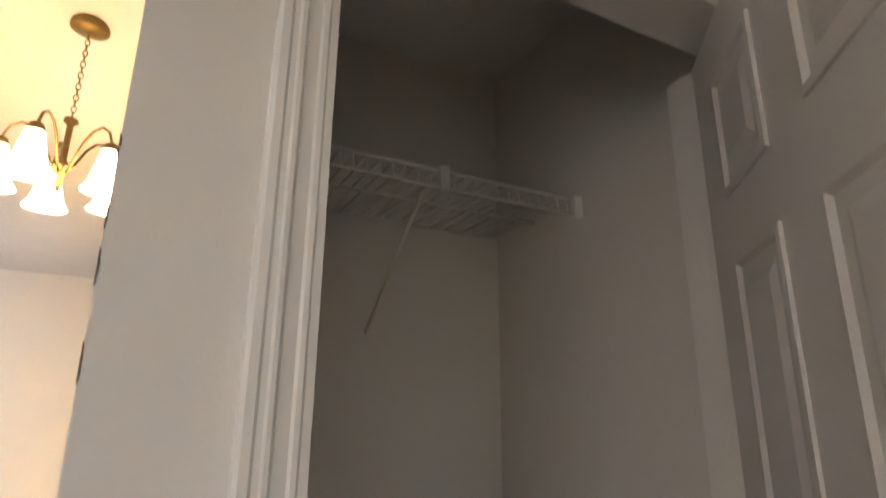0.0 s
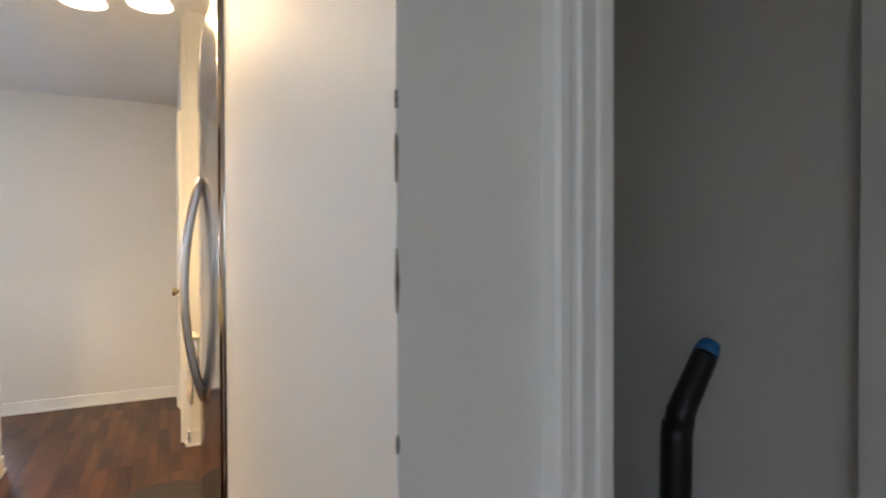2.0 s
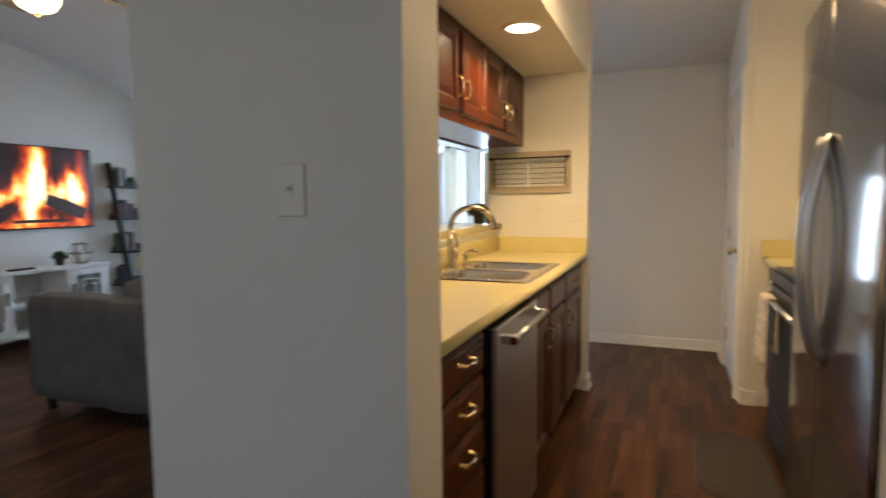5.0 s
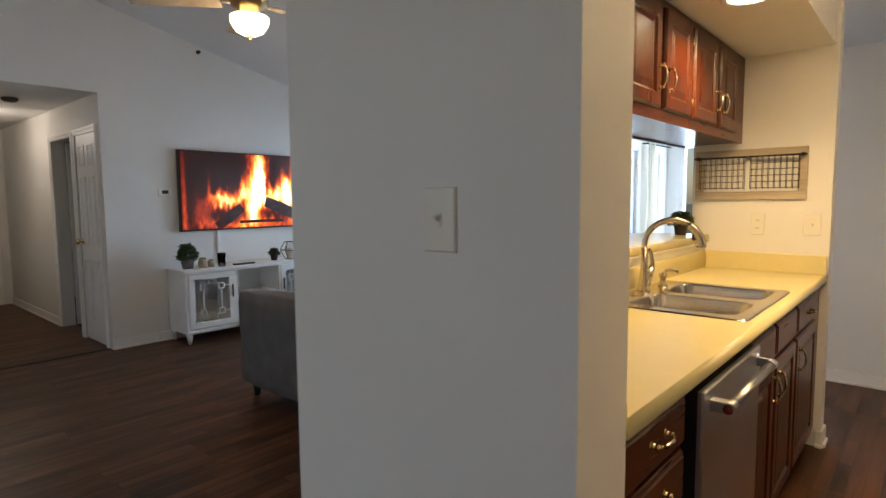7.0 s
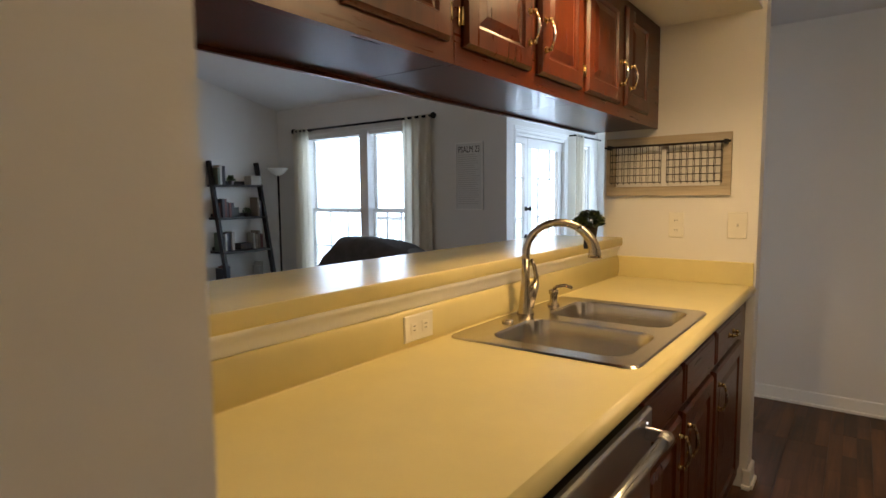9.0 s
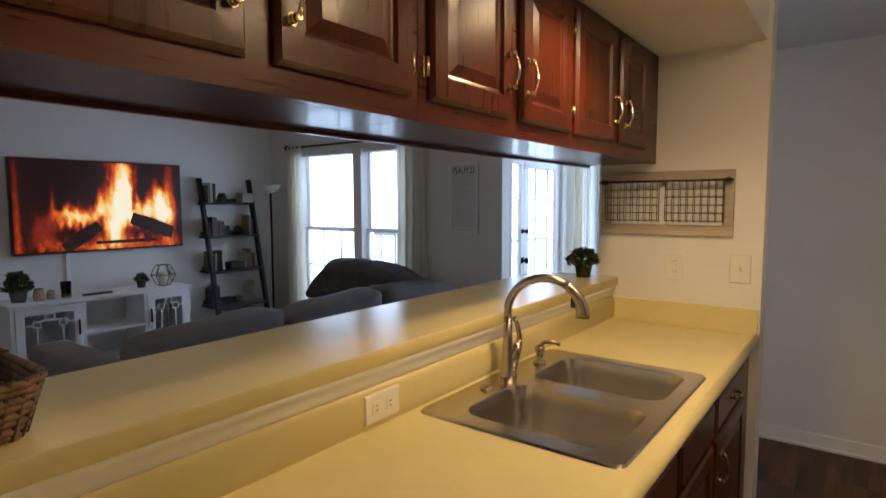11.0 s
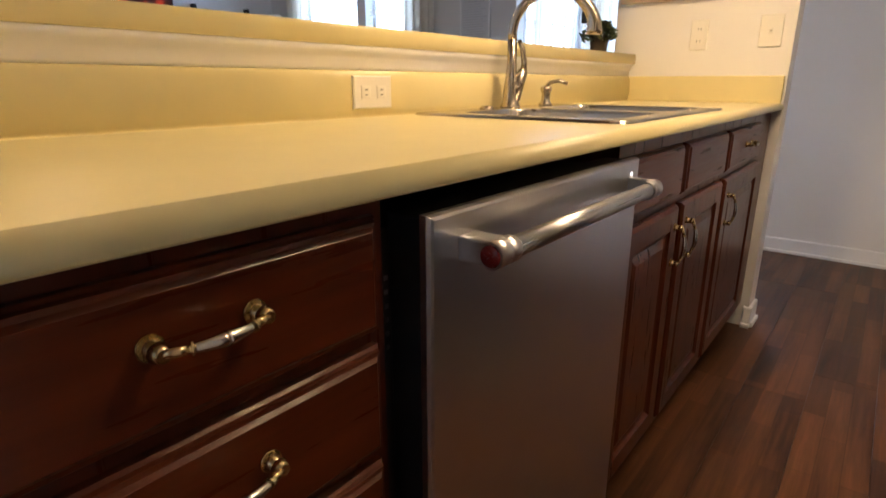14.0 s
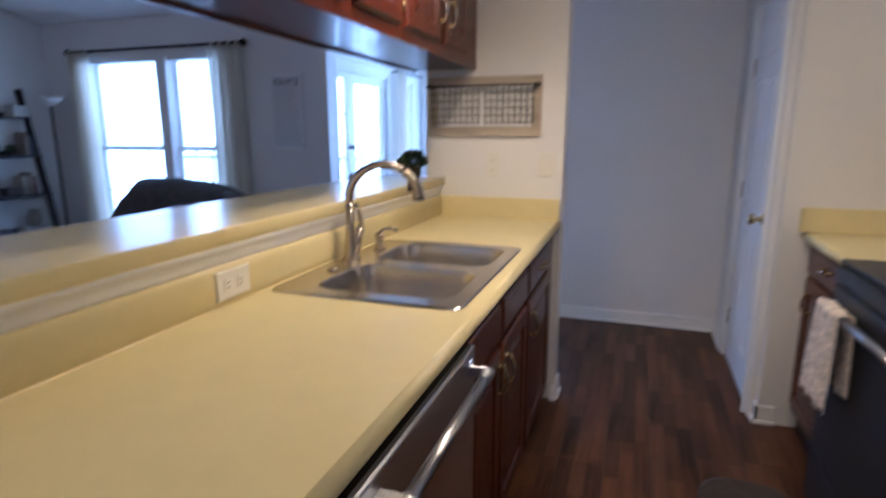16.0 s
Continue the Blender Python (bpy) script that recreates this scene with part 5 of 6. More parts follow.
TY0, TY1, TZ0, TZ1 = -1.064, 0.315, 1.032, 1.818
tv = thing("television", (-4.44, (TY0 + TY1) / 2, TZ0), "large flat television showing a log fire on the wall", "television")
part("case", boxes((-4.478, TY0, TZ0, -4.43, TY1, TZ1), bevel=0.004), BLACK, tv)
part("screen", boxes((-4.4298, TY0 + 0.012, TZ0 + 0.016, -4.427, TY1 - 0.012, TZ1 - 0.012)), FIRE, tv, "lit screen with orange flames")
for y0, z0, y1, z1, h in ((-0.70, 1.06, -0.43, 1.26, 0.10), (-0.16, 1.31, 0.22, 1.17, 0.12), (-0.46, 1.105, 0.06, 1.11, 0.03)):
    bm = bmesh.new()
    dy, dz = y1 - y0, z1 - z0
    L = math.hypot(dy, dz)
    ny, nzz = -dz / L * h / 2, dy / L * h / 2
    q = [bm.verts.new((-4.4262, y, z)) for y, z in ((y0 + ny, z0 + nzz), (y0 + ny * 1.2 + dy * 0.5, z0 + nzz * 1.15 + dz * 0.5), (y1 + ny * 0.8, z1 + nzz * 0.9), (y1 - ny, z1 - nzz), (y0 + dy * 0.5 - ny * 1.1, z0 + dz * 0.5 - nzz), (y0 - ny * 0.7, z0 - nzz * 0.8))]
    bm.faces.new(q)
    part("log_picture", bm, m2, tv)
solid("cable_cover", boxes((-4.4795, -0.69, 0.70, -4.465, -0.655, 1.031), bevel=0.003), TRIM, "white cable cover below the television", "cable cover", at=(-4.472, -0.67, 0.70))
th = thing("thermostat", (-4.48, -1.2, 1.41), "small white wall thermostat with a dark display", "thermostat")
part("body", boxes((-4.4795, -1.245, 1.375, -4.458, -1.125, 1.445), bevel=0.004), PLATE, th)
part("display", boxes((-4.4579, -1.215, 1.395, -4.4565, -1.155, 1.428)), SLOT, th)

con = thing("media_console", (-4.27, -0.54, 0), "white media console with two lattice glass doors and open middle", "media console")
CY0, CY1, CXF, CH = -1.20, 0.185, -4.085, 0.69
part("top", boxes((-4.47, CY0 - 0.015, CH - 0.03, CXF + 0.015, CY1 + 0.015, CH), bevel=0.004), TRIM, con)
for y in (CY0, -0.72, -0.235, CY1 - 0.025):
    part("side_panel", boxes((-4.46, y, 0.1, CXF - 0.004, y + 0.025, CH - 0.0305)), TRIM, con)
part("bottom", boxes((-4.46, CY0 + 0.0255, 0.1, CXF - 0.004, CY1 - 0.0255, 0.13)), TRIM, con)
part("back", boxes((-4.468, CY0, 0.1, -4.4605, CY1, CH - 0.0305)), TRIM, con)
part("shelf", boxes((-4.46, -0.694, 0.38, CXF - 0.01, -0.2355, 0.4)), TRIM, con)
for y in (CY0 + 0.03, CY1 - 0.03):
    for x in (-4.43, CXF - 0.035):
        part("leg", lathe(bmesh.new(), [(0.014, 0.0), (0.026, 0.06), (0.03, 0.0995)], (x, y, 0), 12), TRIM, con)
for y0, y1, hs in ((CY0 + 0.027, -0.722, -0.75), (-0.208, CY1 - 0.027, -0.18)):
    dr = sash(con, "+x", y0, y1, 0.135, CH - 0.034, CXF - 0.02, 0.02, 0.06, (0, 0), "door")
    bm = bmesh.new()
    cy, czz, a, h = (y0 + y1) / 2, 0.40, (y1 - y0) / 2 - 0.06, 0.20
    b, q = 0.009, 0.03
    for s in (-1, 1):
        m_ = cy + s * a * 0.52
        for t in (-1, 1):
            k_ = czz + t * h * 0.6
            e_ = czz + t * h * 0.8
            rows_ = [(m_ - q, m_ + q, k_ - q, k_ - q + b), (m_ - q, m_ + q, k_ + q - b, k_ + q), (m_ - q, m_ - q + b, k_ - q + b, k_ + q - b), (m_ + q - b, m_ + q, k_ - q + b, k_ + q - b)]
            rows_.append((min(m_ + s * q, cy + s * a), max(m_ + s * q, cy + s * a), k_ - b / 2, k_ + b / 2))
            rows_.append((min(m_ - s * q, cy), max(m_ - s * q, cy), e_ - b / 2 - 0.01 * t, e_ + b / 2 - 0.01 * t))
            w_ = cy + s * a * 0.2
            rows_.append((w_ - b / 2, w_ + b / 2, min(e_, czz + t * h), max(e_, czz + t * h)))
            for r_ in rows_:
                slab(bm, "+x", *r_, CXF - 0.008, [(0, 0.009)])
        slab(bm, "+x", m_ - b / 2, m_ + b / 2, czz - h * 0.6 + q, czz + h * 0.6 - q, CXF - 0.008, [(0, 0.009)])
    part("lattice", bm, TRIM, dr, "white geometric lattice")
    part("handle", boxes((CXF + 0.001, hs - 0.005, 0.40, CXF + 0.016, hs + 0.005, 0.52), bevel=0.002), IRON, dr)

pot_plant((-4.27, -1.09, CH), 0.065, 0.10, 0.12, 0.16, 420, 0.045, POTGREY, LEAF, "bushy green plant in a grey pot on the console", 11)
pot_plant((-4.27, -0.17, CH), 0.042, 0.07, 0.075, 0.08, 240, 0.032, POTDARK, DARKLEAF, "small green plant in a dark pot on the console", 12)
for y, h, r, mt, lb in ((-0.97, 0.10, 0.04, GREYWOOD, "tan candle jar on the console"), (-0.89, 0.075, 0.03, GREYWOOD, "small tan candle jar on the console")):
    jr = thing("candle_jar", (-4.22, y, CH), lb, "candle")
    jb = part("jar", lathe(bmesh.new(), [(r, 0), (r * 1.05, h * 0.5), (r * 0.8, h * 0.85), (0, h * 0.85)], (-4.22, y, CH), 16), mt, jr)
    part("lid", lathe(bmesh.new(), [(r * 0.82, h * 0.852), (r * 0.82, h * 0.95), (r * 0.3, h), (0, h)], (-4.22, y, CH), 16), BRASS, jr)
gl = thing("glass_tumbler", (-4.2, -0.79, CH), "clear glass tumbler on the console", "glass")
part("glass", lathe(bmesh.new(), [(0.034, 0), (0.04, 0.13), (0.037, 0.13), (0.032, 0.006), (0, 0.006)], (-4.2, -0.79, CH), 18), GLASS, gl)
solid("remote_control", boxes((-4.2, -0.68, CH, -4.15, -0.46, CH + 0.016), bevel=0.005), BLACK, "black remote control on the console", "remote", at=(-4.17, -0.57, CH))
lan = thing("wire_lantern", (-4.25, 0.02, CH), "brass geometric wire lantern with a white candle", "lantern")
bm = bmesh.new()
hexa = lambda r, z: [(-4.25 + r * math.cos(radians(60 * k)), 0.02 + r * math.sin(radians(60 * k)), CH + z) for k in range(6)]
r0, r1_, r2_ = hexa(0.055, 0.004), hexa(0.105, 0.10), hexa(0.06, 0.19)
for A_, B_ in ((r0, r0[1:] + r0[:1]), (r1_, r1_[1:] + r1_[:1]), (r2_, r2_[1:] + r2_[:1]), (r0, r1_), (r1_, r2_)):
    for p, q in zip(A_, B_):
        tube(bm, [p, q], 0.0035, 5)
part("wire_frame", bm, OLDBRASS, lan)
part("candle", lathe(bmesh.new(), [(0.042, 0.002), (0.042, 0.12), (0, 0.118)], (-4.25, 0.02, CH), 16), LINEN, lan, "white pillar candle")

# ---- ladder bookshelf ----
before = set(bpy.data.objects)
sh = thing("ladder_bookshelf", (-4.25, 0.7, 0), "black leaning ladder bookshelf with five filled shelves", "bookshelf")
SH0, SH1 = 0.42, 0.985


def rail_x(z):
    return -4.44 + (1.70 - z) * 0.2


for y in (SH0, SH1):
    bm = boxes((-0.03, y - 0.014, 0, 0.03, y + 0.014, 1.70))
    for v in bm.verts:
        v.co.x += rail_x(v.co.z)
    part("side_rail", bm, BLACKWOOD, sh)
SHELVES = (1.455, 1.115, 0.765, 0.41, 0.08)
for z in SHELVES:
    xf = rail_x(z) + 0.05
    part("shelf", boxes((-4.465, SH0 - 0.012, z - 0.022, xf, SH1 + 0.012, z), bevel=0.003), BLACKWOOD, sh)
    part("shelf_back", boxes((-4.472, SH0 + 0.015, z + 0.0005, -4.462, SH1 - 0.015, z + 0.04)), BLACKWOOD, sh)
rb = random.Random(9)
tones = [(0.42, 0.39, 0.33), (0.05, 0.05, 0.06), (0.10, 0.13, 0.09), (0.24, 0.19, 0.14), (0.03, 0.035, 0.05), (0.5, 0.47, 0.42), (0.16, 0.05, 0.04)]
BOOKS = [paint("book_cover", c, 0.6, 0, 0.08, 20, 0.05) for c in tones]
PAGES = paint("book_pages", (0.72, 0.68, 0.58), 0.9)


def book(y, z, w, h, d, lean=0.0, flat=False):
    bk_ = thing("book", (-4.4, y, z), rb.choice(["cloth-bound book standing on the ladder shelf", "paperback book standing on the ladder shelf"]) if not flat else "book lying flat on the ladder shelf", "book", "books on the ladder shelf")
    x0 = -4.455
    sz = (d, w, h)
    c = rb.choice(BOOKS)
    rot = Matrix.Translation((0, y, z)) @ Matrix.Rotation(radians(lean), 4, "X") @ Matrix.Translation((0, -y, -z))
    parts_ = [("cover", [(x0, y, z, x0 + d, y + 0.003, z + h), (x0, y + w - 0.003, z, x0 + d, y + w, z + h), (x0 + d - 0.003, y + 0.003, z, x0 + d, y + w - 0.003, z + h)] if not flat else [(x0, y, z, x0 + d, y + w, z + 0.003), (x0, y, z + h - 0.003, x0 + d, y + w, z + h), (x0 + d - 0.003, y, z + 0.003, x0 + d, y + w, z + h - 0.003)], c),
              ("pages", [(x0 + 0.004, y + 0.0032, z + 0.003, x0 + d - 0.0032, y + w - 0.0032, z + h - 0.003)], PAGES)]
    for nm, rows_, mt in parts_:
        bm = boxes(*rows_)
        if lean:
            bmesh.ops.transform(bm, verts=bm.verts, matrix=rot)
        part(nm, bm, mt, bk_)


for z, y0, n_ in ((1.4555, 0.45, 3), (1.1155, 0.45, 6), (0.7655, 0.45, 6), (0.4105, 0.45, 3), (1.1155, 0.90, 2), (0.7655, 0.84, 4), (0.4105, 0.90, 2)):
    y = y0
    for k in range(n_):
        w = rb.uniform(0.018, 0.034)
        book(y, z, w, rb.uniform(0.15, 0.205), rb.uniform(0.12, 0.15))
        y += w + 0.0015
for y, z in ((0.55, 0.4105), (0.80, 0.4105)):
    for k in range(2):
        book(y, z + 0.026 * k, 0.17, 0.025, 0.14, flat=True)
pot_plant((-4.38, 0.63, 1.455), 0.03, 0.04, 0.055, 0.07, 120, 0.03, POTGREY, LEAF, "small round green plant on the ladder shelf", 21)
pot_plant((-4.38, 0.80, 1.115), 0.035, 0.04, 0.06, 0.07, 120, 0.03, POTDARK, DARKLEAF, "small dark green plant on the ladder shelf", 22)
solid("book_box", boxes((-4.455, 0.84, 1.4555, -4.33, 0.97, 1.555), bevel=0.004), BOOKS[0], "pale striped box of books on the ladder shelf", "box", at=(-4.39, 0.9, 1.4555))
solid("picture_frame", boxes((-4.42, 0.655, 1.1155, -4.40, 0.725, 1.215), bevel=0.003), BLACK, "small black picture frame on the ladder shelf", "picture frame", at=(-4.41, 0.69, 1.1155))
solid("storage_bin", boxes((-4.455, 0.48, 0.0805, -4.12, 0.90, 0.27), bevel=0.01), WICKER, "woven bin on the lowest ladder shelf", "basket", at=(-4.29, 0.69, 0.0805))
solid("keepsake_box", boxes((-4.45, 0.68, 0.7655, -4.33, 0.82, 0.83), bevel=0.004), POTDARK, "small dark wooden box on the ladder shelf", "box", at=(-4.39, 0.75, 0.7655))

for ob in set(bpy.data.objects) - before:
    if ob.parent is None:
        ob.location.y += 0.09

fl = thing("floor_lamp", (-4.22, 1.2, 0), "unlit torchiere floor lamp with a white glass bowl", "floor lamp")
part("base", lathe(bmesh.new(), [(0.13, 0), (0.13, 0.012), (0.03, 0.03), (0.011, 0.045)], (-4.22, 1.2, 0), 24), IRON, fl)
part("pole", tube(bmesh.new(), [(-4.22, 1.2, 0.03), (-4.22, 1.2, 1.555)], 0.011, 12), IRON, fl)
part("shade", lathe(bmesh.new(), [(0.02, 0), (0.05, 0.015), (0.09, 0.05), (0.115, 0.085), (0.11, 0.085), (0.085, 0.053), (0.045, 0.02), (0, 0.012)], (-4.22, 1.2, 1.555), 24), PORC, fl, "white glass bowl shade")

# ---- poster ----
pos = thing("wall_poster", (-1.81, 1.40, 1.185), "white framed verse poster with black lettering", "poster")
PX0, PX1, PZ0, PZ1 = -1.955, -1.665, 1.188, 1.78
part("board", boxes((PX0, 1.394, PZ0, PX1, 1.4095, PZ1), bevel=0.001), paint("poster_white", (0.72, 0.72, 0.70), 0.6, 0, 0.02), pos)
for r in ((PX0, PZ0, PX1, PZ0 + 0.012), (PX0, PZ1 - 0.012, PX1, PZ1), (PX0, PZ0 + 0.012, PX0 + 0.012, PZ1 - 0.012), (PX1 - 0.012, PZ0 + 0.012, PX1, PZ1 - 0.012)):
    part("frame_strip", boxes((r[0], 1.388, r[1], r[2], 1.3938, r[3])), TRIM, pos)
cu = bpy.data.curves.new("title", "FONT")
cu.body, cu.size, cu.align_x, cu.extrude = "PSALM 23", 0.062, "CENTER", 0.0006
tx = new("title_curve", cu)
me = bpy.data.meshes.new_from_object(tx.evaluated_get(bpy.context.evaluated_depsgraph_get()))
bpy.data.objects.remove(tx)
bm = bmesh.new()
bm.from_mesh(me)
bmesh.ops.transform(bm, verts=bm.verts, matrix=Matrix.Translation((-1.81, 1.3932, 1.692)) @ Matrix.Rotation(radians(90), 4, "X") @ Matrix.Diagonal((0.88, 1.25, 1, 1)))
part("title", bm, SLOT, pos, "black title reading PSALM 23")
bm = bmesh.new()
rt = random.Random(3)
for k in range(24):
    z = 1.668 - k * 0.0185
    box(bm, -1.925, 1.3928, z, -1.925 + 0.23 * rt.uniform(0.75, 1.0), 1.3936, z + 0.006)
part("text_line", bm, paint("faint_print", (0.56, 0.555, 0.54), 0.7), pos, "lines of small grey verse text")["kind"] = "stuff"

# ---- sofa ----
def cushion(x0, y0, z0, x1, y1, z1, r=0.06, puff=0.03, seed=0):
    """A soft block: rounded, puffed in the middle, a little uneven."""
    bm = bmesh.new()
    box(bm, x0, y0, z0, x1, y1, z1)
    bmesh.ops.subdivide_edges(bm, edges=bm.edges, cuts=7, use_grid_fill=True)
    c = Vector(((x0 + x1) / 2, (y0 + y1) / 2, (z0 + z1) / 2))
    hf = Vector(((x1 - x0) / 2, (y1 - y0) / 2, (z1 - z0) / 2))
    for v in bm.verts:
        d = v.co - c
        q = Vector((d.x / hf.x, d.y / hf.y, d.z / hf.z))
        k = (1 - q.x ** 2) * (1 - q.y ** 2) + (1 - q.x ** 2) * (1 - q.z ** 2) + (1 - q.y ** 2) * (1 - q.z ** 2)
        corner = Vector([max(abs(q[i]) * hf[i] - (hf[i] - r), 0) for i in range(3)])
        if corner.length > r:
            f = corner * (r / corner.length)
            for i in range(3):
                v.co[i] -= math.copysign(corner[i] - f[i], d[i])
        n_ = Vector([q[i] ** 5 for i in range(3)])
        v.co += n_ * puff * k * 0.5 + Vector((1, 1, 1)) * 0.012 * noise.noise(v.co * 6 + Vector((seed, 0, 0)))
    return bm


sofa = thing("sectional_sofa", (-2.0, -0.2, 0), "grey fabric sectional sofa with loose back cushions", "sofa")
part("base", cushion(-2.45, -1.44, 0.09, -1.56, 1.2, 0.40, 0.04, 0.01, 1), FABRIC, sofa, smooth=True)
part("backrest", cushion(-1.76, -1.46, 0.30, -1.52, 1.2, 0.74, 0.05, 0.02, 2), FABRIC, sofa, smooth=True)
part("armrest", cushion(-2.5, -1.56, 0.09, -1.54, -1.36, 0.72, 0.035, 0.012, 3), FABRIC, sofa, smooth=True)
for i, (a, b_) in enumerate(((-1.36, -0.55), (-0.53, 0.25), (0.27, 1.12))):
    part("seat_cushion", cushion(-2.48, a, 0.39, -1.78, b_, 0.53, 0.05, 0.04, 5 + i), FABRIC, sofa, smooth=True)
    bm = cushion(-1.95, a + 0.01, 0.46, -1.66, b_ - 0.01, 0.79, 0.045, 0.04, 9 + i)
    for v in bm.verts:
        if v.co.z > 0.6:
            v.co.z += (0.055, 0.075, -0.05)[i] * (v.co.y - a) / (b_ - a) + (0.005, 0.0, 0.06)[i] + 0.016 * noise.noise(v.co * 7)
    part("back_cushion", bm, FABRIC, sofa, smooth=True)
part("chaise", cushion(-3.0, 0.55, 0.09, -2.45, 1.22, 0.40, 0.04, 0.02, 15), FABRIC, sofa, smooth=True)
part("back_cushion", cushion(-2.98, 0.86, 0.42, -1.98, 1.16, 0.84, 0.09, 0.06, 16), FABRIC, sofa, smooth=True)
for x, y in ((-2.42, -1.48), (-1.62, -1.48), (-1.62, 1.1), (-2.9, 1.1), (-2.9, 0.64)):
    part("leg", lathe(bmesh.new(), [(0.02, 0), (0.03, 0.09)], (x, y, 0.0), 10), BLACKWOOD, sofa)
bl = cushion(-3.24, 0.80, 0.56, -1.92, 1.22, 0.925, 0.09, 0.05, 31)
for v in bl.verts:
    x_, top_ = v.co.x, (v.co.z - 0.56) / 0.365
    v.co.z -= top_ * (max(0.0, -2.92 - x_) * 1.0 + max(0.0, x_ + 2.42) * 0.33)
    v.co.z += top_ * (0.022 * math.sin(x_ * 13 + v.co.y * 5) * math.exp(-((x_ + 2.3) / 0.25) ** 2) + 0.02 * noise.noise(v.co * 5) + 0.01 * noise.noise(v.co * 15))
solid("throw_blanket", bl, DARKFAB, "crumpled charcoal throw blanket over the sofa back", "blanket", at=(-2.6, 1.0, 0.56), smooth=True)

# ---- ceiling fan, vent, hall fittings ----
fan = thing("ceiling_fan", (-2.05, -1.65, 3.0), "ceiling fan with pale blades and a lit bowl", "ceiling fan")
FXc, FYc = -2.05, -1.65
part("downrod", tube(bmesh.new(), [(FXc, FYc, roof_z(FYc)), (FXc, FYc, 2.54)], 0.012, 10), OLDBRASS, fan)
part("canopy", lathe(bmesh.new(), [(0.07, 0.02), (0.07, -0.02), (0.03, -0.06), (0.012, -0.07)], (FXc, FYc, roof_z(FYc)), 18), OLDBRASS, fan)
part("motor", lathe(bmesh.new(), [(0.03, 0.07), (0.1, 0.05), (0.115, 0.0), (0.1, -0.05), (0.06, -0.07), (0.05, -0.11)], (FXc, FYc, 2.49), 24), OLDBRASS, fan)
part("light_bowl", lathe(bmesh.new(), [(0.11, 0.0), (0.105, -0.04), (0.08, -0.08), (0.04, -0.1), (0.012, -0.105)], (FXc, FYc, 2.38), 24, close=False), FANGLOW, fan, "lit frosted bowl")
part("finial", lathe(bmesh.new(), [(0.014, 0.0), (0.012, -0.012), (0.0, -0.025)], (FXc, FYc, 2.276), 12), OLDBRASS, fan)
for k in range(5):
    bm = boxes((0.16, -0.062, -0.004, 0.66, 0.062, 0.004), bevel=0.003)
    tube(bm, [(0.09, 0, 0.0), (0.2, 0, 0.008)], 0.01, 8)
    M = Matrix.Translation((FXc, FYc, 2.46)) @ Matrix.Rotation(radians(72 * k + 14), 4, "Z") @ Matrix.Rotation(radians(11), 4, "X")
    bmesh.ops.transform(bm, verts=bm.verts, matrix=M)
    part("blade", bm, GREYWOOD, fan, "pale wooden fan blade")

vt = thing("ceiling_vent", (-2.96, 0.768, roof_z(0.768)), "white metal louvred vent in the sloping ceiling", "ceiling vent")
sl = math.atan(0.237)
MV = Matrix.Translation((-2.96, 0.768, roof_z(0.768))) @ Matrix.Rotation(-sl, 4, "X")
bm = boxes((-0.16, -0.085, -0.008, 0.16, -0.065, 0.0), (-0.16, 0.065, -0.008, 0.16, 0.085, 0), (-0.16, -0.065, -0.008, -0.14, 0.065, 0), (0.14, -0.065, -0.008, 0.16, 0.065, 0))
bmesh.ops.transform(bm, verts=bm.verts, matrix=MV)
part("frame", bm, TRIM, vt)
# no hole here: a flat sheet whose dark colour is the duct's shade
bm = boxes((-0.14, -0.065, -0.0025, 0.14, 0.065, -0.0005))
bmesh.ops.transform(bm, verts=bm.verts, matrix=MV)
part("backing", bm, SLOT, vt, "dark sheet for the shade inside the duct")
for k in range(8):
    bm = boxes((-0.139, -0.0035, -0.0035, 0.139, 0.0035, -0.0025))
    bmesh.ops.transform(bm, verts=bm.verts, matrix=MV @ Matrix.Translation((0, -0.056 + 0.016 * k, -0.001)))
    part("slat", bm, TRIM, vt)
solid("sprinkler_head", lathe(bmesh.new(), [(0.02, 0), (0.02, 0.004), (0.008, 0.01), (0.008, 0.03), (0.014, 0.034), (0, 0.035)], (-4.479, -0.80, 2.77), 10, "x"), IRON, "small dark sprinkler head high on the wall", "sprinkler", at=(-4.479, -0.80, 2.77))
solid("smoke_detector", lathe(bmesh.new(), [(0.065, 0), (0.065, -0.02), (0.045, -0.035), (0, -0.036)], (-5.3, -2.15, 2.264), 18), POTDARK, "dark round detector on the hall ceiling", "smoke detector", at=(-5.3, -2.15, 2.264))
hl = thing("hall_light", (-6.3, -2.3, 2.265), "lit flush dome light on the hall ceiling", "ceiling light")
part("base", lathe(bmesh.new(), [(0.14, 0), (0.14, -0.02)], (-6.3, -2.3, 2.264), 24), OLDBRASS, hl)
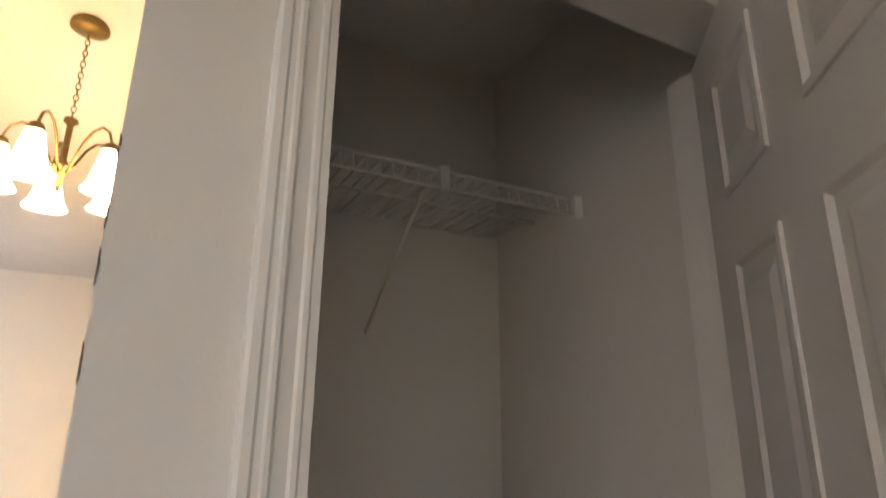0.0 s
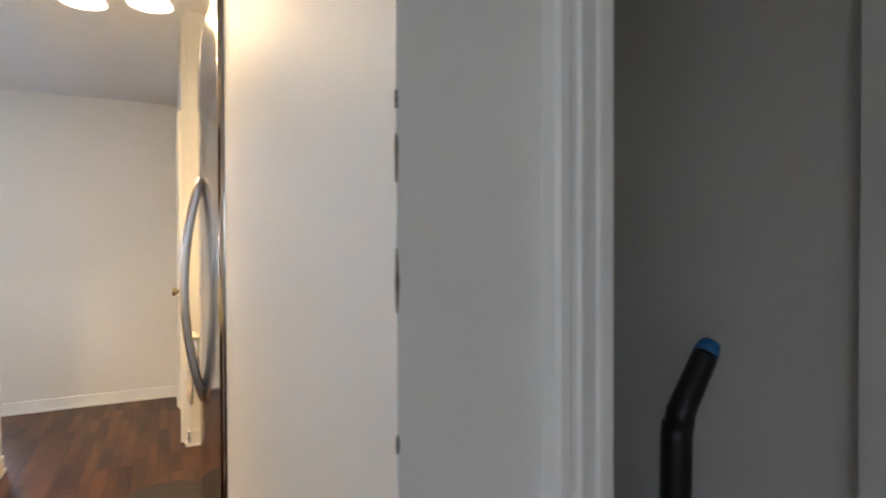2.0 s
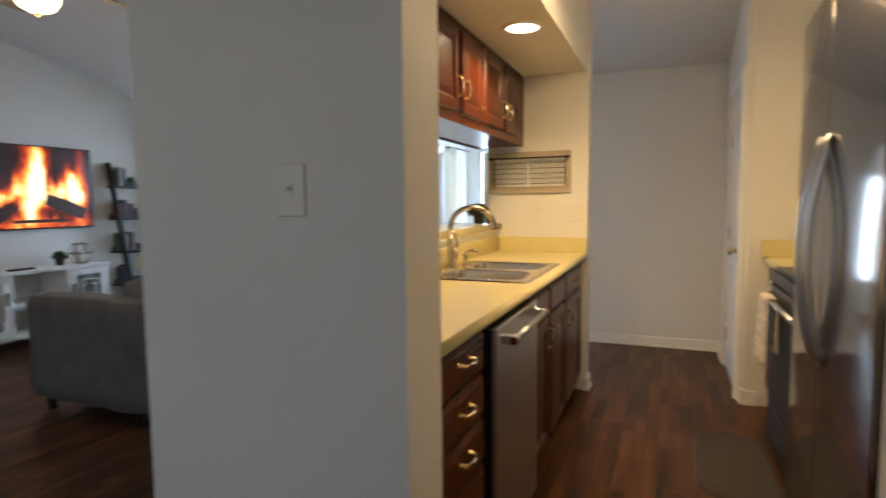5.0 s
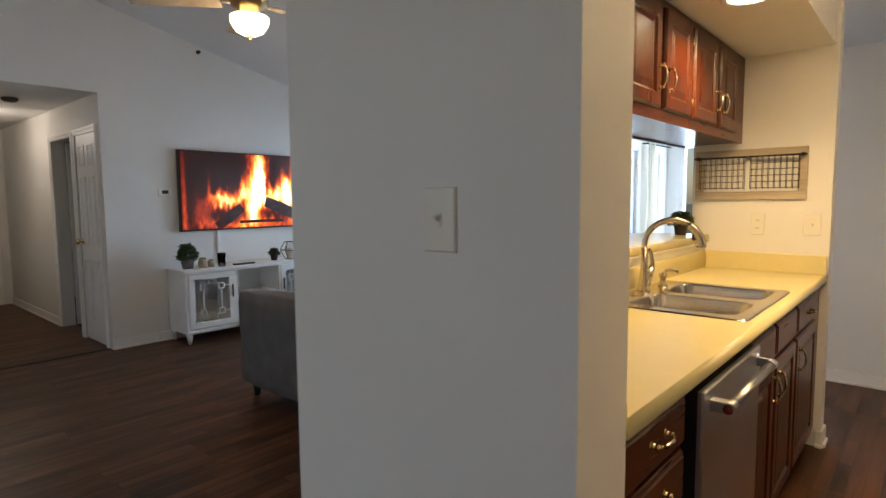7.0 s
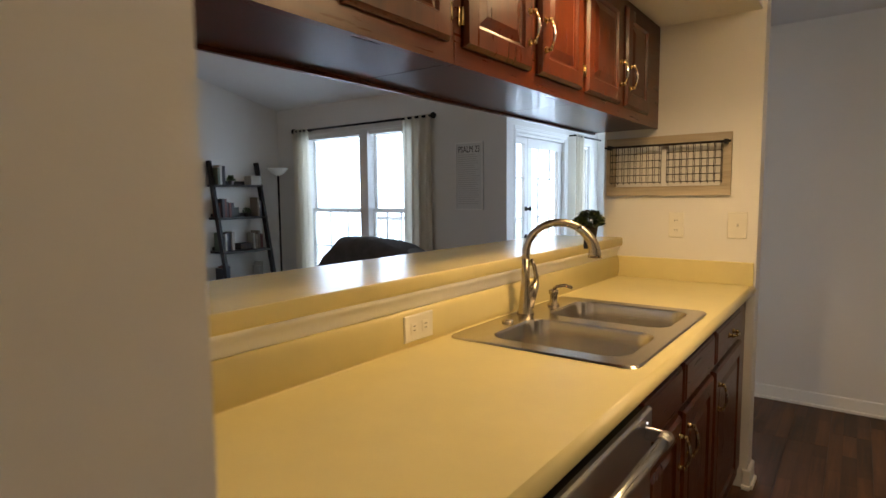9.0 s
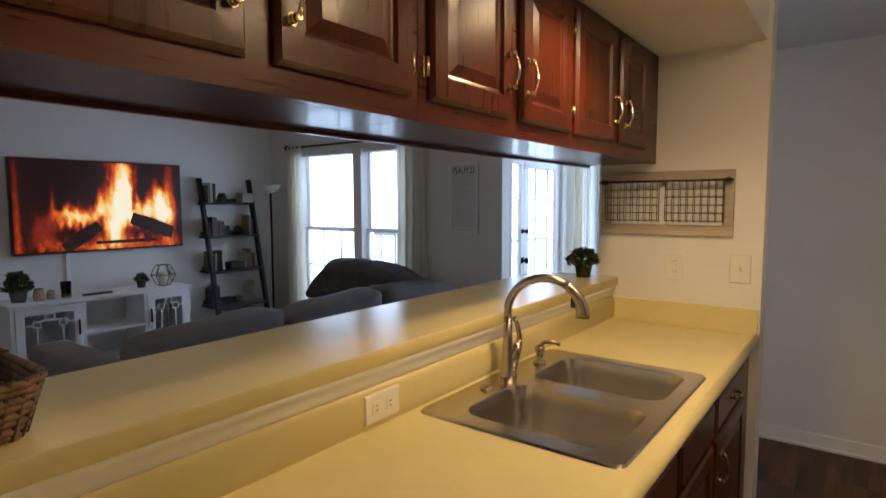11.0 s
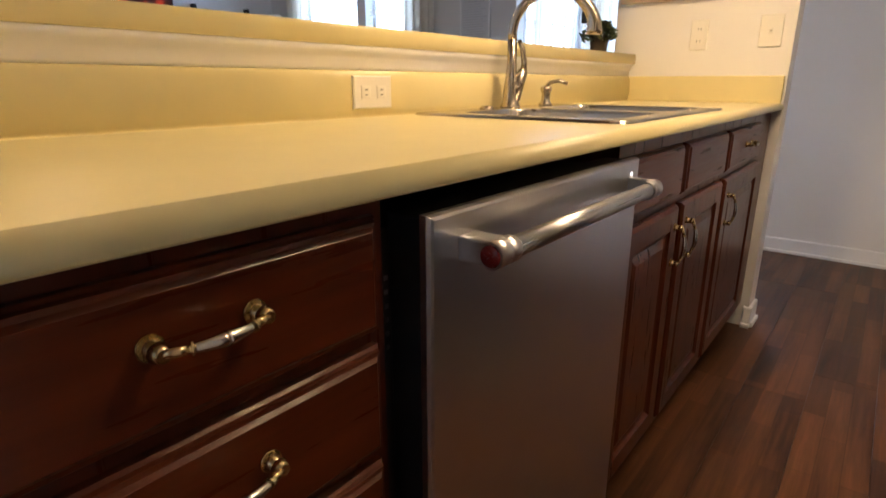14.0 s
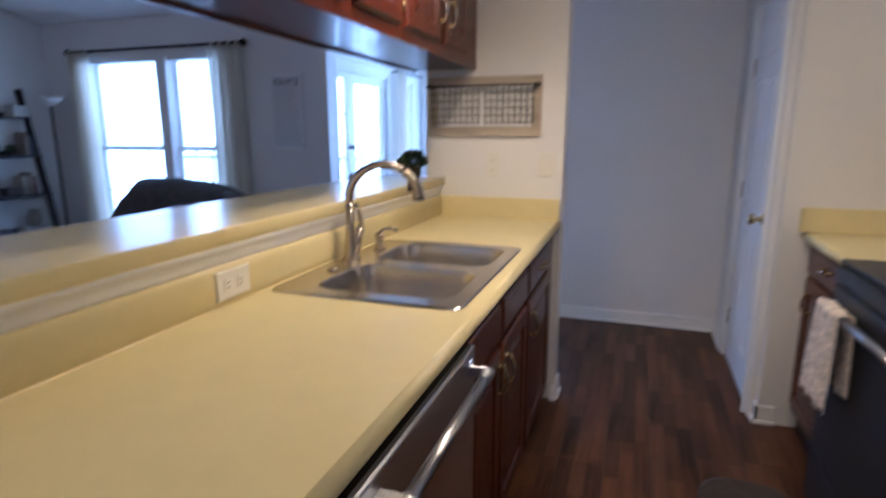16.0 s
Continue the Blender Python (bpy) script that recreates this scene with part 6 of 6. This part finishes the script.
part("dome", lathe(bmesh.new(), [(0.13, -0.021), (0.12, -0.06), (0.08, -0.09), (0, -0.1)], (-6.3, -2.3, 2.264), 24, close=False), FANGLOW, hl)
od = thing("open_hall_door", (-5.93, -1.6, 0), "white hall door standing open into a side room", "door")
part("leaf", boxes((-5.94, -1.575, 0.01, -5.905, -0.95, 1.94), bevel=0.003), DOORW, od)
part("knob", lathe(bmesh.new(), [(0.012, 0), (0.012, 0.03), (0.027, 0.045), (0.02, 0.06), (0, 0.062)], (-5.905, -1.02, 0.95), 12, "x"), BRASS, od)

# ---- floor planks ----
PW, PL, GAP = 0.18, 1.22, 0.0004
rp = random.Random(5)
shared = {}


def plank_mesh(w, l):
    key = (round(w, 4), round(l, 4))
    if key not in shared:
        bm = bmesh.new()
        slab(bm, "+z", 0, w, 0, l, 0, [(0, 0.0109), (0.0006, 0.0114)])
        shared[key] = finish("plank", bm, PLANK)
    return shared[key]


rest = bmesh.new()
x = -4.52
while x < 2.54:
    y = -5.2 - round(rp.random() * 6) * 0.2
    while y < 1.53:
        y0_, y1_ = max(y, -5.2), min(y + PL, 1.53)
        x1_ = min(x + PW, 2.62)
        if y1_ - y0_ > 0.02:
            if y1_ > -3.9 and not (x > 1.7 and y0_ > -2.3):
                ob = new("plank", plank_mesh(x1_ - x - GAP, y1_ - y0_ - GAP))
                ob.parent = floor
                ob.location = (x, y0_, -0.0115)
            else:
                box(rest, x, y0_, -0.0115, x1_ - GAP, y1_ - GAP, 0)
        y += PL
    x += PW
x = -8.1
while x < -4.53:
    y = -3.1 - rp.random()
    while y < -1.58:
        box(rest, x, max(y, -3.1), -0.0115, min(x + PW, -4.522) - GAP, min(y + PL, -1.58) - GAP, -0.0005)
        y += PL
    x += PW
for k in range(13):
    box(rest, -1.56 + k * PW, 1.531, -0.0115, min(-1.56 + (k + 1) * PW, 0.7) - GAP, 3.5, 0)
me = bpy.data.meshes.new("planks")
rest.to_mesh(me)
rest.free()
me.materials.append(PLANK)
ob = new("planks", me)
ob.parent = floor
ob["kind"] = "stuff"
